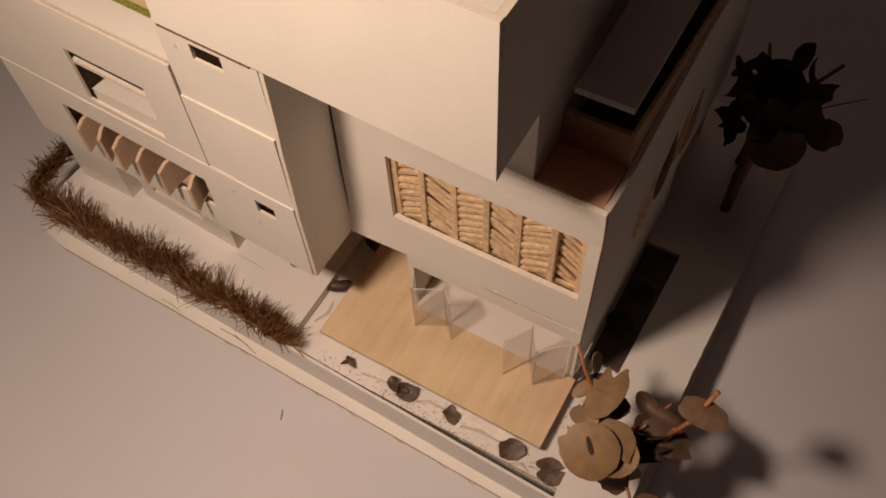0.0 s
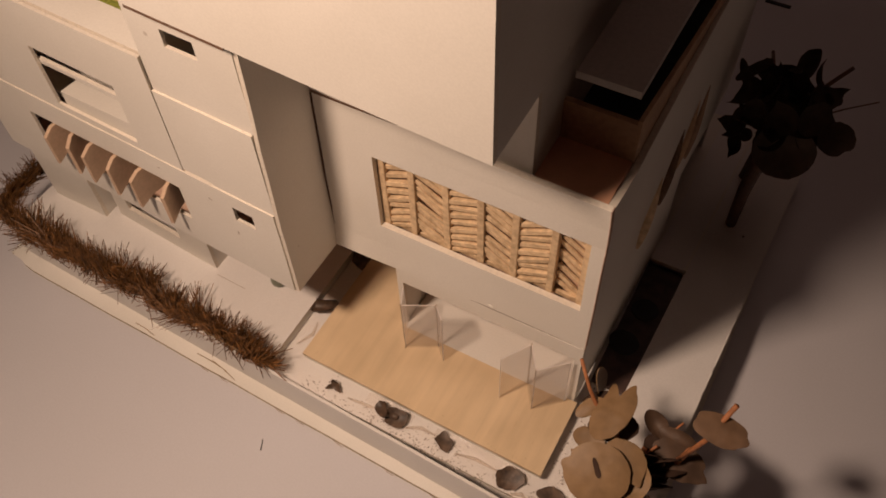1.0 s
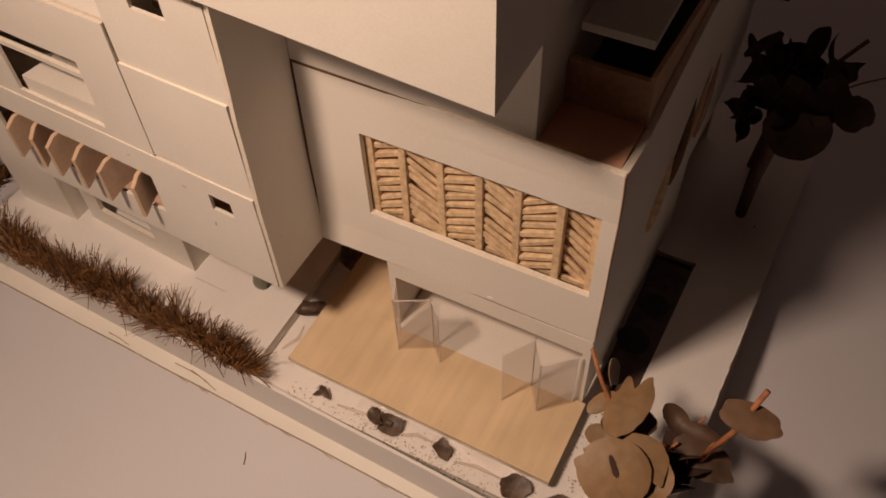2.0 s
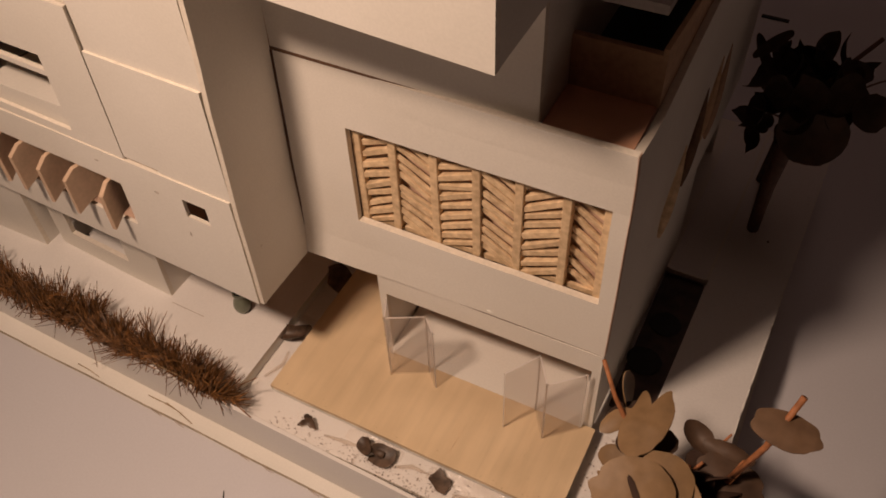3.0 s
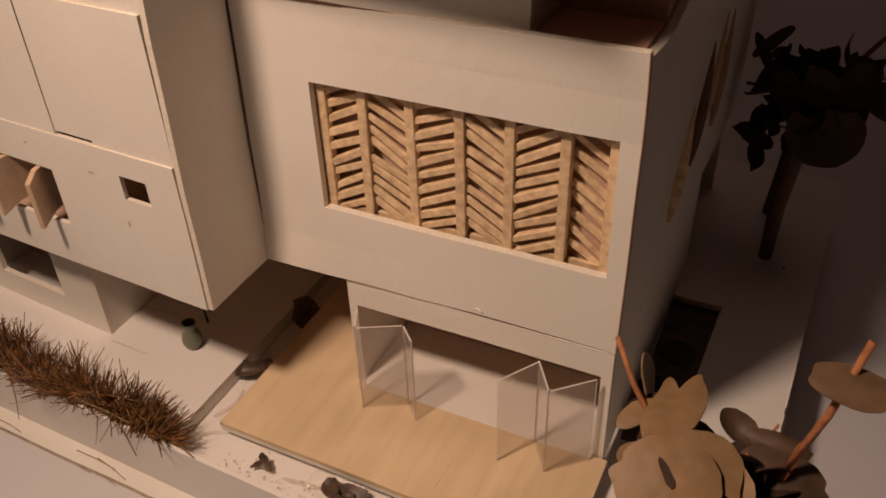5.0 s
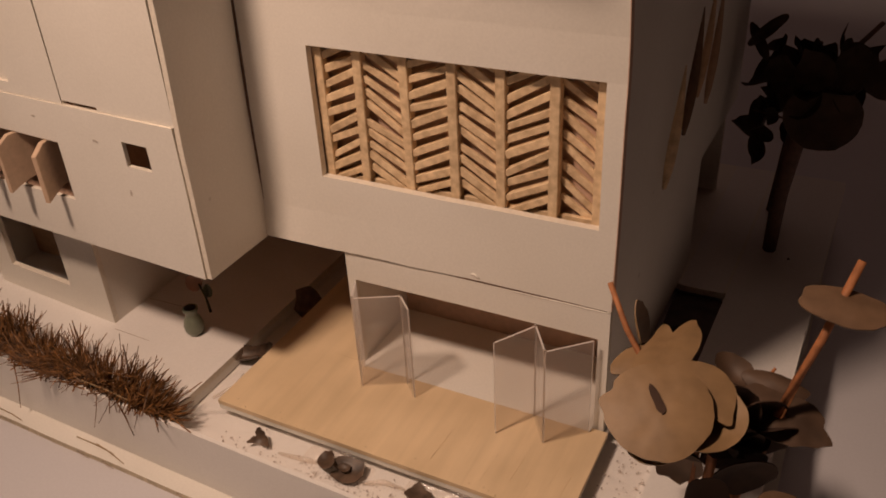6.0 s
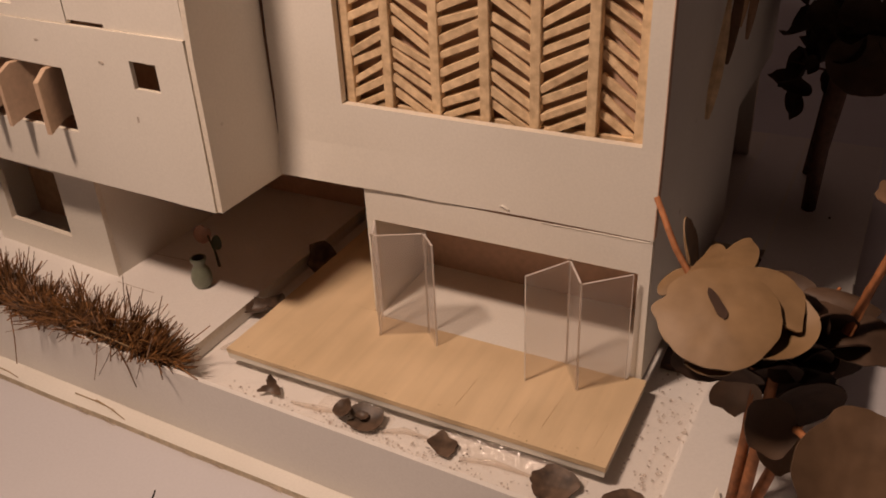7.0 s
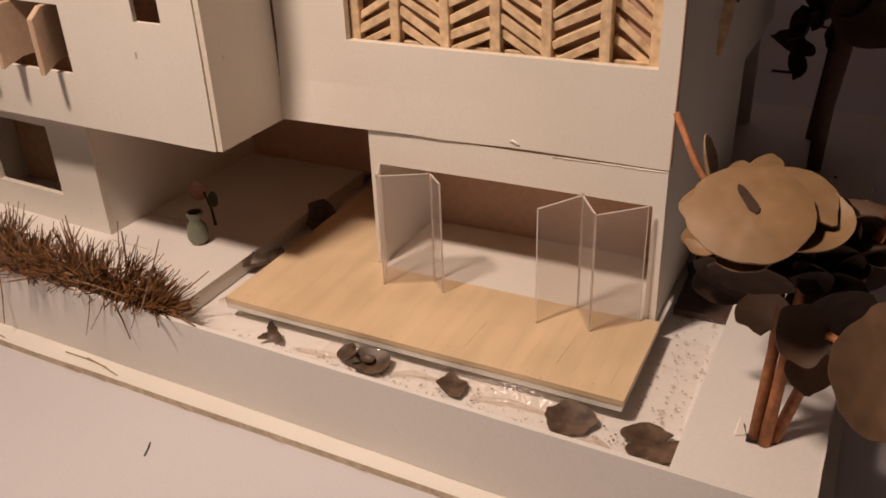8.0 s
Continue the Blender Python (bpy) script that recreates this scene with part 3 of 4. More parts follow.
wing("box_upper_front", house, "y", -4.08, 0.2, (-9.92, -3.5), (19.43, 24.75), [(-7.8, -5.85, 23.0, 24.05)], "white card piece with a small window", seed=63)
bm = sheet("x", -3.68, 0.25, (-4.22, -0.03), (6.38, 24.75), (), 2.0)
for v in bm.verts:
    v.co.x += max(0.0, v.co.z - 12.5) * 0.028
    v.co.y += 0.08 if v.co.y < -4 and v.co.z > 19.5 else 0
part("box_side", warp(bm, 0.03, 65), [CARD, EDGE], house, "tall white card side of the box")
wing("wing_end", house, "x", -28.0, T, (-3.7, 12), (6.3, 21.4), seed=66)
wing("wing_floor", house, "z", 13.3, 0.3, (-27.6, -3.9), (-3.38, 9.0), seed=67)
# brown here puts the windows' dim interior shade into the card
board("wing_inner_wall", house, "y", 0.6, 0.3, (-27.6, -3.9), (6.7, 13.29), material=[BROWN, BROWN], seed=68)
board("wing_inner_wall", house, "y", 0.8, 0.3, (-27.6, -3.5), (13.61, 20.7), material=[BROWN, BROWN], seed=69)
wing("wing_roof", house, "z", 21.1, 0.41, (-27.6, -10.05), (-3.86, -2.0), label="white card parapet strip", seed=70)
wing("wing_terrace", house, "z", 20.8, 0.4, (-27.6, -8.5), (-1.5, 12.0), label="pale wood terrace", material=[BALSA, BALSA], seed=71)
wing("planting_strip", house, "z", 20.9, 0.55, (-27.6, -9.9), (-1.98, -1.52), label="yellow-green flock planting strip", material=[GREEN, GREEN], seed=72)
board("wing_parapet_end", house, "x", -9.85, 0.3, (-3.42, 6.0), (19.62, 24.6), seed=73)
wing("window_rail", house, "y", -4.0, 0.25, (-19.6, -13.1), (16.82, 17.12), label="narrow white window rail", seed=74)
bm = bmesh.new()
hexa(bm, (-19.05, -3.98, 13.8), (-13.15, -0.9, 15.0))
bmesh.ops.subdivide_edges(bm, edges=list(bm.edges), cuts=3, use_grid_fill=True)
for v in bm.verts:
    if v.co.z > 14.9:
        v.co.z += 0.03 * (v.co.x + 16) - 0.12 * max(0.0, v.co.y + 3.98)
part("window_bench", slant(bm), [CARD, EDGE], house, "white card bench inside the wide window")
# ground floor below the wing
board("wing_ground_wall", house, "y", -2.4, 0.3, (-28.0, -23.1), (0.0, 6.33), seed=76)
board("wing_ground_side", house, "x", -23.4, 0.3, (-2.09, 6.0), (0.0, 6.33), seed=77)
part("wing_ground_wall", slant(warp(sheet("y", -2.35, 0.3, (-22.3, -13.0), (0.0, 6.33), [(-20.8, -15.9, 1.55, 5.15)], 2.5), 0.03, 78), 0.07, -13.0), [CARD, EDGE], house, "white card wall with a square window")
board("wing_ground_side", house, "x", -13.3, 0.3, (-2.04, 9.0), (0.0, 6.33), seed=79)
# brown back wall carries the shade behind the square window
board("wing_ground_back", house, "y", 1.5, 0.3, (-23.0, -13.31), (0.0, 6.33), material=[BROWN, BROWN], seed=80)

# smudges and a nick on the wing's front
for x, z, w, h in ((-8.6, 12.0, 0.28, 0.1), (-6.85, 11.2, 0.08, 0.3), (-7.1, 9.75, 0.12, 0.26), (-12.2, 12.6, 0.2, 0.06)):
    bm = bmesh.new()
    hexa(bm, (x, -4.306, z), (x + w, -4.29, z + h))
    part("smudge", slant(warp(soft(bm, 0.006, 1), 0.05, x, 2.0)), PENCIL, house, "faint grey smudge")

# hexagonal upright fins
def fin(name, pts, thick, centre, angle, material=None):
    """A plate with cut corners: pts are (out, up) pairs round its outline."""
    bm = bmesh.new()
    r = Matrix.Translation(centre) @ Matrix.Rotation(radians(angle), 4, "Z")
    a = [bm.verts.new(r @ Vector((-thick / 2, o, z))) for o, z in pts]
    b = [bm.verts.new(r @ Vector((thick / 2, o, z))) for o, z in pts]
    bm.faces.new(a[::-1])
    bm.faces.new(b)
    for i in range(len(pts)):
        f = bm.faces.new([a[i], a[(i + 1) % len(pts)], b[(i + 1) % len(pts)], b[i]])
    return part(name, soft(bm, 0.03, 1), material or FINMAT, house, "pale card fin with cut corners")


HEX = ((-1.05, 0.9), (-1.05, -1.4), (-0.1, -1.0), (1.0, -1.0), (1.0, 1.25), (-0.4, 1.3))
rng = random.Random(8)
for i, x in enumerate((-21.2, -19.65, -18.0, -16.05, -14.0, -11.85)):
    fin("fin", HEX, 0.26, (x, -4.2 + 0.048 * (-4 - x), 10.2), rng.uniform(-4, 4) + (12 if i in (1, 5) else -6 if i == 4 else 0))
def blade(p, q, w, material, label):
    """A thin bent blade that stands off the side wall."""
    bm = bmesh.new()
    rows = []
    for k in range(13):
        f = k / 12
        c = Vector(p).lerp(Vector(q), f) + Vector((0.06 * math.sin(math.pi * f), 0, 0))
        v = w * math.sin(math.pi * (0.04 + 0.93 * f) ** 0.7) + 0.012
        rows.append([bm.verts.new(c + Vector(d)) for d in ((-v, -0.1 * v, 0), (0, -0.06, 0), (v, 0.1 * v, 0), (0, 0.02, 0))])
    for a, b in zip(rows, rows[1:]):
        for i in range(4):
            bm.faces.new([a[i], a[(i + 1) % 4], b[(i + 1) % 4], b[i]])
    bm.faces.new(rows[0][::-1])
    bm.faces.new(rows[-1])
    part("side_fin", bm, material, house, label)


# first blade coloured pale as if lit, the others darker as if unlit
blade((13.3, 6.0, 9.0), (13.5, 6.95, 14.2), 0.21, STICK, "bent pale wooden blade")
blade((13.45, 8.2, 10.6), (13.6, 9.0, 16.0), 0.2, JOINT, "dark brown wooden blade")
blade((13.5, 10.2, 11.6), (13.7, 10.8, 16.6), 0.16, BROWN, "brown wooden blade")
blade((13.55, 12.3, 10.5), (13.7, 12.8, 16.0), 0.18, FINDARK, "dark brown wooden blade")

# wooden screen in the main opening
screen = part("lattice_screen", soft((lambda b: (hexa(b, (-0.1, 0.62, 9.7), (12.35, 0.8, 10.02)), b)[1])(bmesh.new()), 0.02, 1), STICK, house, "balsa screen of posts and slanting slats")
POSTS = (0.2, 2.0, 4.08, 6.15, 8.17, 10.28, 12.06)
for x in POSTS:
    bm = bmesh.new()
    hexa(bm, (x - 0.2, 0.38, 9.9), (x + 0.2, 0.82, 15.95))
    part("post", warp(soft(bm, 0.03, 1), 0.05, x), STICK, screen)
rng = random.Random(12)
SLOPE = (27, -29, 22, -30, 29, -36)
PITCH = (0.60, 0.56, 0.58, 0.57, 0.61, 0.66)
for b, (x0, x1) in enumerate(zip(POSTS, POSTS[1:])):
    z = 9.6
    while z < 16.2:
        ang = SLOPE[b] + rng.uniform(-5, 5)
        length = (x1 - x0 - 0.3) / math.cos(radians(ang))
        h = rng.uniform(0.26, 0.34)
        bm = bmesh.new()
        deep = 0.22 if b == 5 else 0.0
        half = 0.08 if b % 2 else 0.15
        hexa(bm, (-length / 2, -half, -h / 2), (length / 2, half, h / 2))
        soft(bm, 0.022, 1)
        warp(bm, 0.05, z + b, 0.8)
        bm.transform(Matrix.Translation(((x0 + x1) / 2, 0.62 + deep + rng.uniform(-0.05, 0.05), z)) @ Matrix.Rotation(radians(-ang), 4, "Y") @ Matrix.Rotation(radians(rng.uniform(-7, 7)), 4, "X"))
        if 9.85 < z < 16.05:
            part("slat", bm, STICK, screen)
        else:
            bm.free()
        z += PITCH[b] + rng.uniform(-0.07, 0.07)

# ---- folding clear screens ----
def folding(points, top):
    th = thing("folding_screen", (*points[1], 0.2), "clear acrylic folding screen standing zigzag on the deck", "folding screen", "folding screens")
    for (xa, ya), (xb, yb) in zip(points, points[1:]):
        bm = bmesh.new()
        d = Vector((xb - xa, yb - ya, 0))
        hexa(bm, (0.03, -0.05, 0.17), (d.length - 0.03, 0.05, top), 1)
        soft(bm, 0.012, 1)
        bm.transform(Matrix.Translation((xa, ya, 0)) @ Matrix.Rotation(math.atan2(d.y, d.x), 4, "Z"))
        part("panel", bm, [ACRYL, ACRYL_EDGE], th)
    for i, (x, y) in enumerate(points[1:-1]):  # glue squeezed out along the hinges
        zs = [0.2 + (top - 0.12) * k / 13 for k in range(14)]
        pts = [(x + 0.025 * noise.noise(Vector((x, z * 1.7, 2))), y - 0.03 + 0.025 * noise.noise(Vector((y, z * 1.7, 5))), z) for z in zs]
        radii = [0.045 + 0.035 * noise.noise(Vector((x * 3, z * 2.3, i))) + (0.04 if z > top - 0.3 else 0) for z in zs]
        part("glue_seam", stick(pts, radii, 7), BEAD, th, "lumpy clear glue along the hinge")
    return th


folding([(1.3, -0.4), (1.87, -1.6), (3.75, -0.62), (4.55, -1.4)], 5.15)
folding([(8.78, -2.05), (9.95, -0.32), (10.88, -1.76), (12.45, -0.34)], 5.12)

# ---- trees of dried leaves ----
def leaf(parent, centre, normal, r, spin=0.0, cup=0.25, fold=0.0, curl=0.0, slim=0.9, cuts=(), seg=26, rings=6, rough=0.06, wave=0.5, name="leaf", material=None):
    """A dried leaf, seen along its normal with its upper edge up: cupped, curled about its height, with cuts in the rim
    (angle, depth, width; a negative depth is a point)."""
    bm = bmesh.new()
    rows = []
    seed = Vector(centre) * 1.7
    for k in range(rings + 1):
        row = []
        for s in range(seg):
            a = 2 * math.pi * s / seg
            ring = Vector((math.cos(a), math.sin(a), 0))
            edge = 1 + rough * (noise.noise(seed + ring * 1.3) + 0.8 * noise.noise(seed + ring * 4.0))
            for at, deep, wide in cuts:
                edge *= 1 - deep * math.exp(-(math.remainder(a - radians(at + spin), 2 * math.pi) / radians(wide)) ** 2)
            q = k / rings * edge * r
            x, y = q * math.cos(a), q * math.sin(a) * slim
            z = cup * (q / r) ** 2 * r + 0.14 * wave * r * noise.noise(seed + Vector((x, y, 0)) * 0.9)
            z += fold * abs(y) + 0.06 * wave * r * noise.noise(seed * 2 + Vector((x, y, 0)) * 2.2)
            if curl:
                turn = curl * x / r
                x, z = r * math.sin(turn) / curl, z + r * (1 - math.cos(turn)) / abs(curl)
            row.append(Vector((x, y, z)))
        rows.append(row)
    zz = Vector(normal).normalized()
    yy = (Vector((0, 0, 1)) - zz * zz.z).normalized()
    xx = yy.cross(zz)
    m = Matrix.Translation(centre) @ Matrix((xx, yy, zz)).transposed().to_4x4() @ Matrix.Rotation(radians(-spin), 4, "Z")
    layers = []
    for w in (0.0, -0.05):
        top = bm.verts.new(m @ Vector((0, 0, w)))
        layers.append([[top] * seg] + [[bm.verts.new(m @ (p + Vector((0, 0, w)))) for p in row] for row in rows[1:]])
    for L, flip in ((layers[0], False), (layers[1], True)):
        for k in range(rings):
            for s in range(seg):
                t = (s + 1) % seg
                vs = [L[k][s], L[k + 1][s], L[k + 1][t], L[k][t]]
                if k == 0:
                    vs = vs[:3]
                f = bm.faces.new(vs[::-1] if flip else vs)
                f.smooth = True
    for s in range(seg):
        t = (s + 1) % seg
        rim = bm.faces.new([layers[0][rings][s], layers[1][rings][s], layers[1][rings][t], layers[0][rings][t]])
        for e in rim.edges:
            e.smooth = False
    return part(name, bm, material or LEAF, parent)


def tree(base_at, label, stems, material):
    th = thing("model_tree", base_at, label, "model tree", "model trees")
    for pts, r0, r1 in stems:
        n = len(pts)
        part("twig", stick(pts, [r0 + (r1 - r0) * i / (n - 1) for i in range(n)]), material, th, "dried brown twig")
    return th


front_tree = tree((17.7, -5.3, 0), "small tree of tan dried round leaves on twigs",
     [(((17.38, -5.35, -0.3), (17.5, -5.0, 3.2), (17.4, -5.0, 6.0), (16.3, -4.2, 7.6)), 0.2, 0.14),
      (((17.72, -5.5, -0.3), (17.9, -5.2, 3.4), (18.0, -4.9, 6.2), (18.0, -4.3, 7.3)), 0.21, 0.14),
      (((17.9, -5.25, -0.3), (18.6, -4.6, 2.4), (19.3, -4.2, 5.0), (20.0, -3.9, 8.5)), 0.2, 0.14),
      (((16.9, -4.6, 6.3), (15.2, -3.4, 7.0), (14.28, -2.87, 8.02), (13.41, -2.24, 9.37)), 0.12, 0.10),
      (((19.6, -4.1, 7.0), (20.4, -4.0, 10.2), (21.0, -2.86, 12.47)), 0.13, 0.13),
      (((17.9, -4.7, 6.2), (18.3, -4.2, 7.1), (18.5, -4.0, 7.5)), 0.09, 0.07)], TWIG)
# the torn round leaf above, the cupped one behind it and what shows under them
leaf(front_tree, (16.47, -7.4, 8.85), (0.04, -0.5, 0.86), 1.62, 0, -0.1, slim=0.94, rings=12, seg=90, wave=0.15, rough=0.03,
     cuts=((182, -0.1, 9), (164, 0.07, 7), (-28, 0.05, 20)))
# dark scrap laid on the leaf paints the shade in its tear
leaf(front_tree, (16.36, -7.19, 9.035), (0.04, -0.5, 0.86), 0.46, 55, 0.0, slim=0.3, seg=24, rings=3, rough=0.25, wave=0.1, material=SHADELEAF)
leaf(front_tree, (16.4, -7.15, 8.45), (0.06, -0.40, 0.91), 1.15, 0, 0.0, material=SHADELEAF)
leaf(front_tree, (17.35, -6.35, 8.93), (0.08, -0.36, 0.93), 1.2, 0, -0.06, slim=0.95, rings=8, seg=70, wave=0.2, rough=0.04, cuts=((-42, -0.14, 9), (-62, 0.35, 11), (-5, 0.05, 14), (112, -0.08, 10)))
leaf(front_tree, (17.62, -6.7, 8.25), (0.1, -0.38, 0.92), 1.3, 0, 0.32, rings=8, seg=60, wave=0.25, rough=0.03, cuts=((140, 0.2, 30),))
leaf(front_tree, (16.45, -7.85, 7.8), (0.0, -0.5, 0.86), 0.82, 0, 0.12, slim=0.75, seg=40, wave=0.3, cuts=((200, 0.2, 20),))
leaf(front_tree, (15.2, -6.1, 6.8), (-0.2, -0.5, 0.84), 0.42, 0, 0.2, slim=0.6, cuts=((170, -0.3, 16),))
# the folded leaf behind: a bright two-pointed blade, a dark blade for its shaded hollow, and the back blade
leaf(front_tree, (15.85, -3.6, 8.2), (-0.28, -0.06, 0.95), 1.72, 23, -0.1, slim=0.56, rings=9, seg=72, wave=0.35, rough=0.04,
     cuts=((150, -0.14, 10), (178, 0.45, 15), (206, -0.34, 11)))
leaf(front_tree, (15.0, -2.7, 7.0), (-0.1, -0.2, 0.95), 1.0, -60, 0.1, slim=0.45, seg=40, material=SHADELEAF)
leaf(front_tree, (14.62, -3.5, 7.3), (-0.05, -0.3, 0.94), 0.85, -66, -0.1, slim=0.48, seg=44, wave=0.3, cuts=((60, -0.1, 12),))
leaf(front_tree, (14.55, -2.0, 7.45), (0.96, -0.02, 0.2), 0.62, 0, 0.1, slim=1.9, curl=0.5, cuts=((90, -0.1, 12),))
# dark leaves below have the crown's shade in their colour
leaf(front_tree, (16.15, -3.75, 6.9), (0.0, -0.35, 0.93), 1.3, -22, 0.06, slim=0.62, seg=44, wave=0.3, material=SHADELEAF)
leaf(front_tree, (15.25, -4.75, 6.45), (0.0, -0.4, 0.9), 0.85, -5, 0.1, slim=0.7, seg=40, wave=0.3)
leaf(front_tree, (16.6, -6.0, 6.3), (0.0, -0.7, -0.5), 1.2, 0, 0.2, slim=0.8, material=SHADELEAF)
leaf(front_tree, (15.7, -3.8, 4.7), (0.1, -0.9, -0.2), 0.95, 0, 0.3, material=SHADELEAF)
leaf(front_tree, (15.9, -4.4, 5.4), (-0.1, -0.8, -0.5), 1.1, 40, 0.3, material=SHADELEAF)
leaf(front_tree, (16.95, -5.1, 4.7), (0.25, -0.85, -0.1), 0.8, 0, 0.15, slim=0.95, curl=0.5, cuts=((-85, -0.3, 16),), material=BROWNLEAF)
# hollow heart: leaves coloured near-black for the shade inside the crown
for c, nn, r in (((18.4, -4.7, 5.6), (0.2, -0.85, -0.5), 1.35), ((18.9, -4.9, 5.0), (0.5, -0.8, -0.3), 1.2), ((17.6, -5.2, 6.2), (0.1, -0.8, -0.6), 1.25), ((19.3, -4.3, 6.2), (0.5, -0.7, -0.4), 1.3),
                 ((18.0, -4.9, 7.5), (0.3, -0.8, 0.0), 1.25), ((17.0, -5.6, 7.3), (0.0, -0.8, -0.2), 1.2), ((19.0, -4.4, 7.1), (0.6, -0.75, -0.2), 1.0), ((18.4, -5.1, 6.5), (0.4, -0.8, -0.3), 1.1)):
    leaf(front_tree, c, nn, r, 30 * r, 0.25, cuts=((200, 0.3, 20),), material=SHADELEAF)
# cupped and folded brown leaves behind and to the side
# the umber ones carry the crown's shadow in their colour
leaf(front_tree, (18.05, -2.7, 7.0), (0.1, -0.3, 0.94), 0.85, 48, 0.45, slim=0.62, seg=44, wave=0.3, cuts=((-60, -0.15, 14),), material=SHADEUMBER)
leaf(front_tree, (19.35, -3.1, 7.45), (0.1, -0.45, 0.88), 1.05, 14, -0.2, slim=0.42, seg=44, wave=0.5, cuts=((5, -0.12, 12),), material=SHADEUMBER)
leaf(front_tree, (19.8, -4.0, 7.0), (0.15, -0.4, 0.9), 1.5, 30, -0.08, slim=0.62, seg=56, wave=0.4, cuts=((-35, -0.16, 9), (-8, 0.1, 10), (-75, 0.1, 14)), material=SHADEUMBER)
leaf(front_tree, (18.7, -4.2, 6.6), (0.1, -0.5, 0.86), 1.2, 60, 0.1, slim=0.5, seg=40, wave=0.4, material=SHADELEAF)
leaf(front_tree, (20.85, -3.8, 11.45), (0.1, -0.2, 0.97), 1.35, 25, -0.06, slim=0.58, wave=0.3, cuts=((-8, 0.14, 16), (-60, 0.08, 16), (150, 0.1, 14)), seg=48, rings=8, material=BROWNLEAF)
part("twig", stick([(18.6, -3.0, 6.0), (18.8, -2.65, 6.4), (19.25, -2.05, 7.25)], [0.08, 0.07, 0.055]), TWIG, front_tree, "dried brown twig")
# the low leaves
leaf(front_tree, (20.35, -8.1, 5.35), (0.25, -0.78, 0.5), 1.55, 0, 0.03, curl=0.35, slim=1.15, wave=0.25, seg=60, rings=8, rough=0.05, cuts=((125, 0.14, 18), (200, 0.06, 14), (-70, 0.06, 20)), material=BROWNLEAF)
leaf(front_tree, (18.2, -6.9, 5.2), (0.35, -0.75, 0.4), 0.8, 20, 0.1, slim=1.0, seg=40, wave=0.3, curl=0.4, cuts=((130, -0.2, 20), (-80, -0.15, 16), (20, 0.12, 20)), material=SHADEUMBER)
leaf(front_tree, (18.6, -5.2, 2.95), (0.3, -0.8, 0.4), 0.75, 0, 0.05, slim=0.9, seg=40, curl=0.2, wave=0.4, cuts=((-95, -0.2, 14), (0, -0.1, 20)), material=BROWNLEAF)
part("twig", stick([(18.4, -4.7, 3.0), (18.7, -5.9, 4.4), (18.9, -6.9, 5.3), (19.5, -7.7, 5.5)], [0.1, 0.12, 0.12, 0.08]), TWIG, front_tree, "dried brown twig")

# leaf and twig colours are darkened for the house's shade on this tree
back_tree = tree((16.9, 18.0, 0), "small tree of dried leaves coloured dark for the shade it stands in",
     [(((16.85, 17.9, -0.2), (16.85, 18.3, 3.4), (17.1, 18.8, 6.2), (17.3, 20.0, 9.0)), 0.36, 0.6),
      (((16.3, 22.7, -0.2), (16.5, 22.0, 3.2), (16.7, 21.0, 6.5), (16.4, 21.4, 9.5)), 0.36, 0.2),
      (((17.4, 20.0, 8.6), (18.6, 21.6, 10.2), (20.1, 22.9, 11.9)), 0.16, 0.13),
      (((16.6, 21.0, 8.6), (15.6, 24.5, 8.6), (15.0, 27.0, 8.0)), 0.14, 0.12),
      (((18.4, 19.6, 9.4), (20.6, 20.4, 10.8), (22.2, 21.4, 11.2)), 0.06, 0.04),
      (((16.6, 20.6, 6.8), (14.6, 20.4, 7.2)), 0.07, 0.04)], SHADETWIG)
leaf(back_tree, (18.2, 18.0, 8.2), (0.1, -0.8, 0.5), 1.9, 0, 0.2, seg=44, material=SHADEUMBER)
leaf(back_tree, (14.4, 20.0, 11.2), (0.1, -0.75, 0.6), 1.15, 62, 0.1, slim=0.26, seg=30, material=SHADELEAF)
leaf(back_tree, (14.75, 20.1, 11.8), (-0.1, -0.75, 0.6), 1.25, -52, 0.1, slim=0.28, seg=30, material=SHADELEAF)
leaf(back_tree, (20.7, 17.9, 10.5), (0.3, -0.6, 0.7), 1.15, 0, 0.1, material=SHADELEAF, cuts=((-60, 0.2, 15),))
leaf(back_tree, (14.75, 21.2, 5.7), (0.1, -0.75, 0.6), 1.15, 28, 0.15, 0.2, slim=0.5, cuts=((180, -0.35, 12), (40, 0.2, 20)), material=SHADELEAF)
leaf(back_tree, (15.1, 20.9, 4.7), (-0.2, -0.8, 0.4), 0.8, 60, 0.2, 0.2, 0.6, slim=0.6, cuts=((-90, -0.5, 12),), material=SHADELEAF)
leaf(back_tree, (17.6, 26.8, 8.1), (-0.35, -0.85, 0.4), 0.75, 0, 0.2, slim=1.5, curl=0.7, cuts=((80, -0.15, 14),), material=SHADELEAF)
leaf(back_tree, (15.6, 24.2, 8.4), (-0.1, -0.7, 0.7), 1.1, 20, 0.2, slim=0.6, curl=0.8, cuts=((120, -0.3, 12), (40, 0.3, 16)), material=SHADELEAF)
leaf(back_tree, (16.8, 23.6, 8.6), (0.1, -0.6, 0.8), 1.45, 0, 0.3, slim=0.8, wave=0.8, material=SHADELEAF)
leaf(back_tree, (18.3, 19.2, 9.6), (0.15, -0.5, 0.85), 1.7, 10, 0.25, slim=0.6, wave=0.8, curl=0.5, cuts=((20, -0.2, 14), (150, 0.2, 20)), material=SHADELEAF)
leaf(back_tree, (17.0, 19.8, 8.9), (-0.1, -0.7, 0.7), 1.5, 40, 0.2, slim=0.8, wave=0.8, cuts=((200, 0.3, 20),), material=SHADELEAF)
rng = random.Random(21)
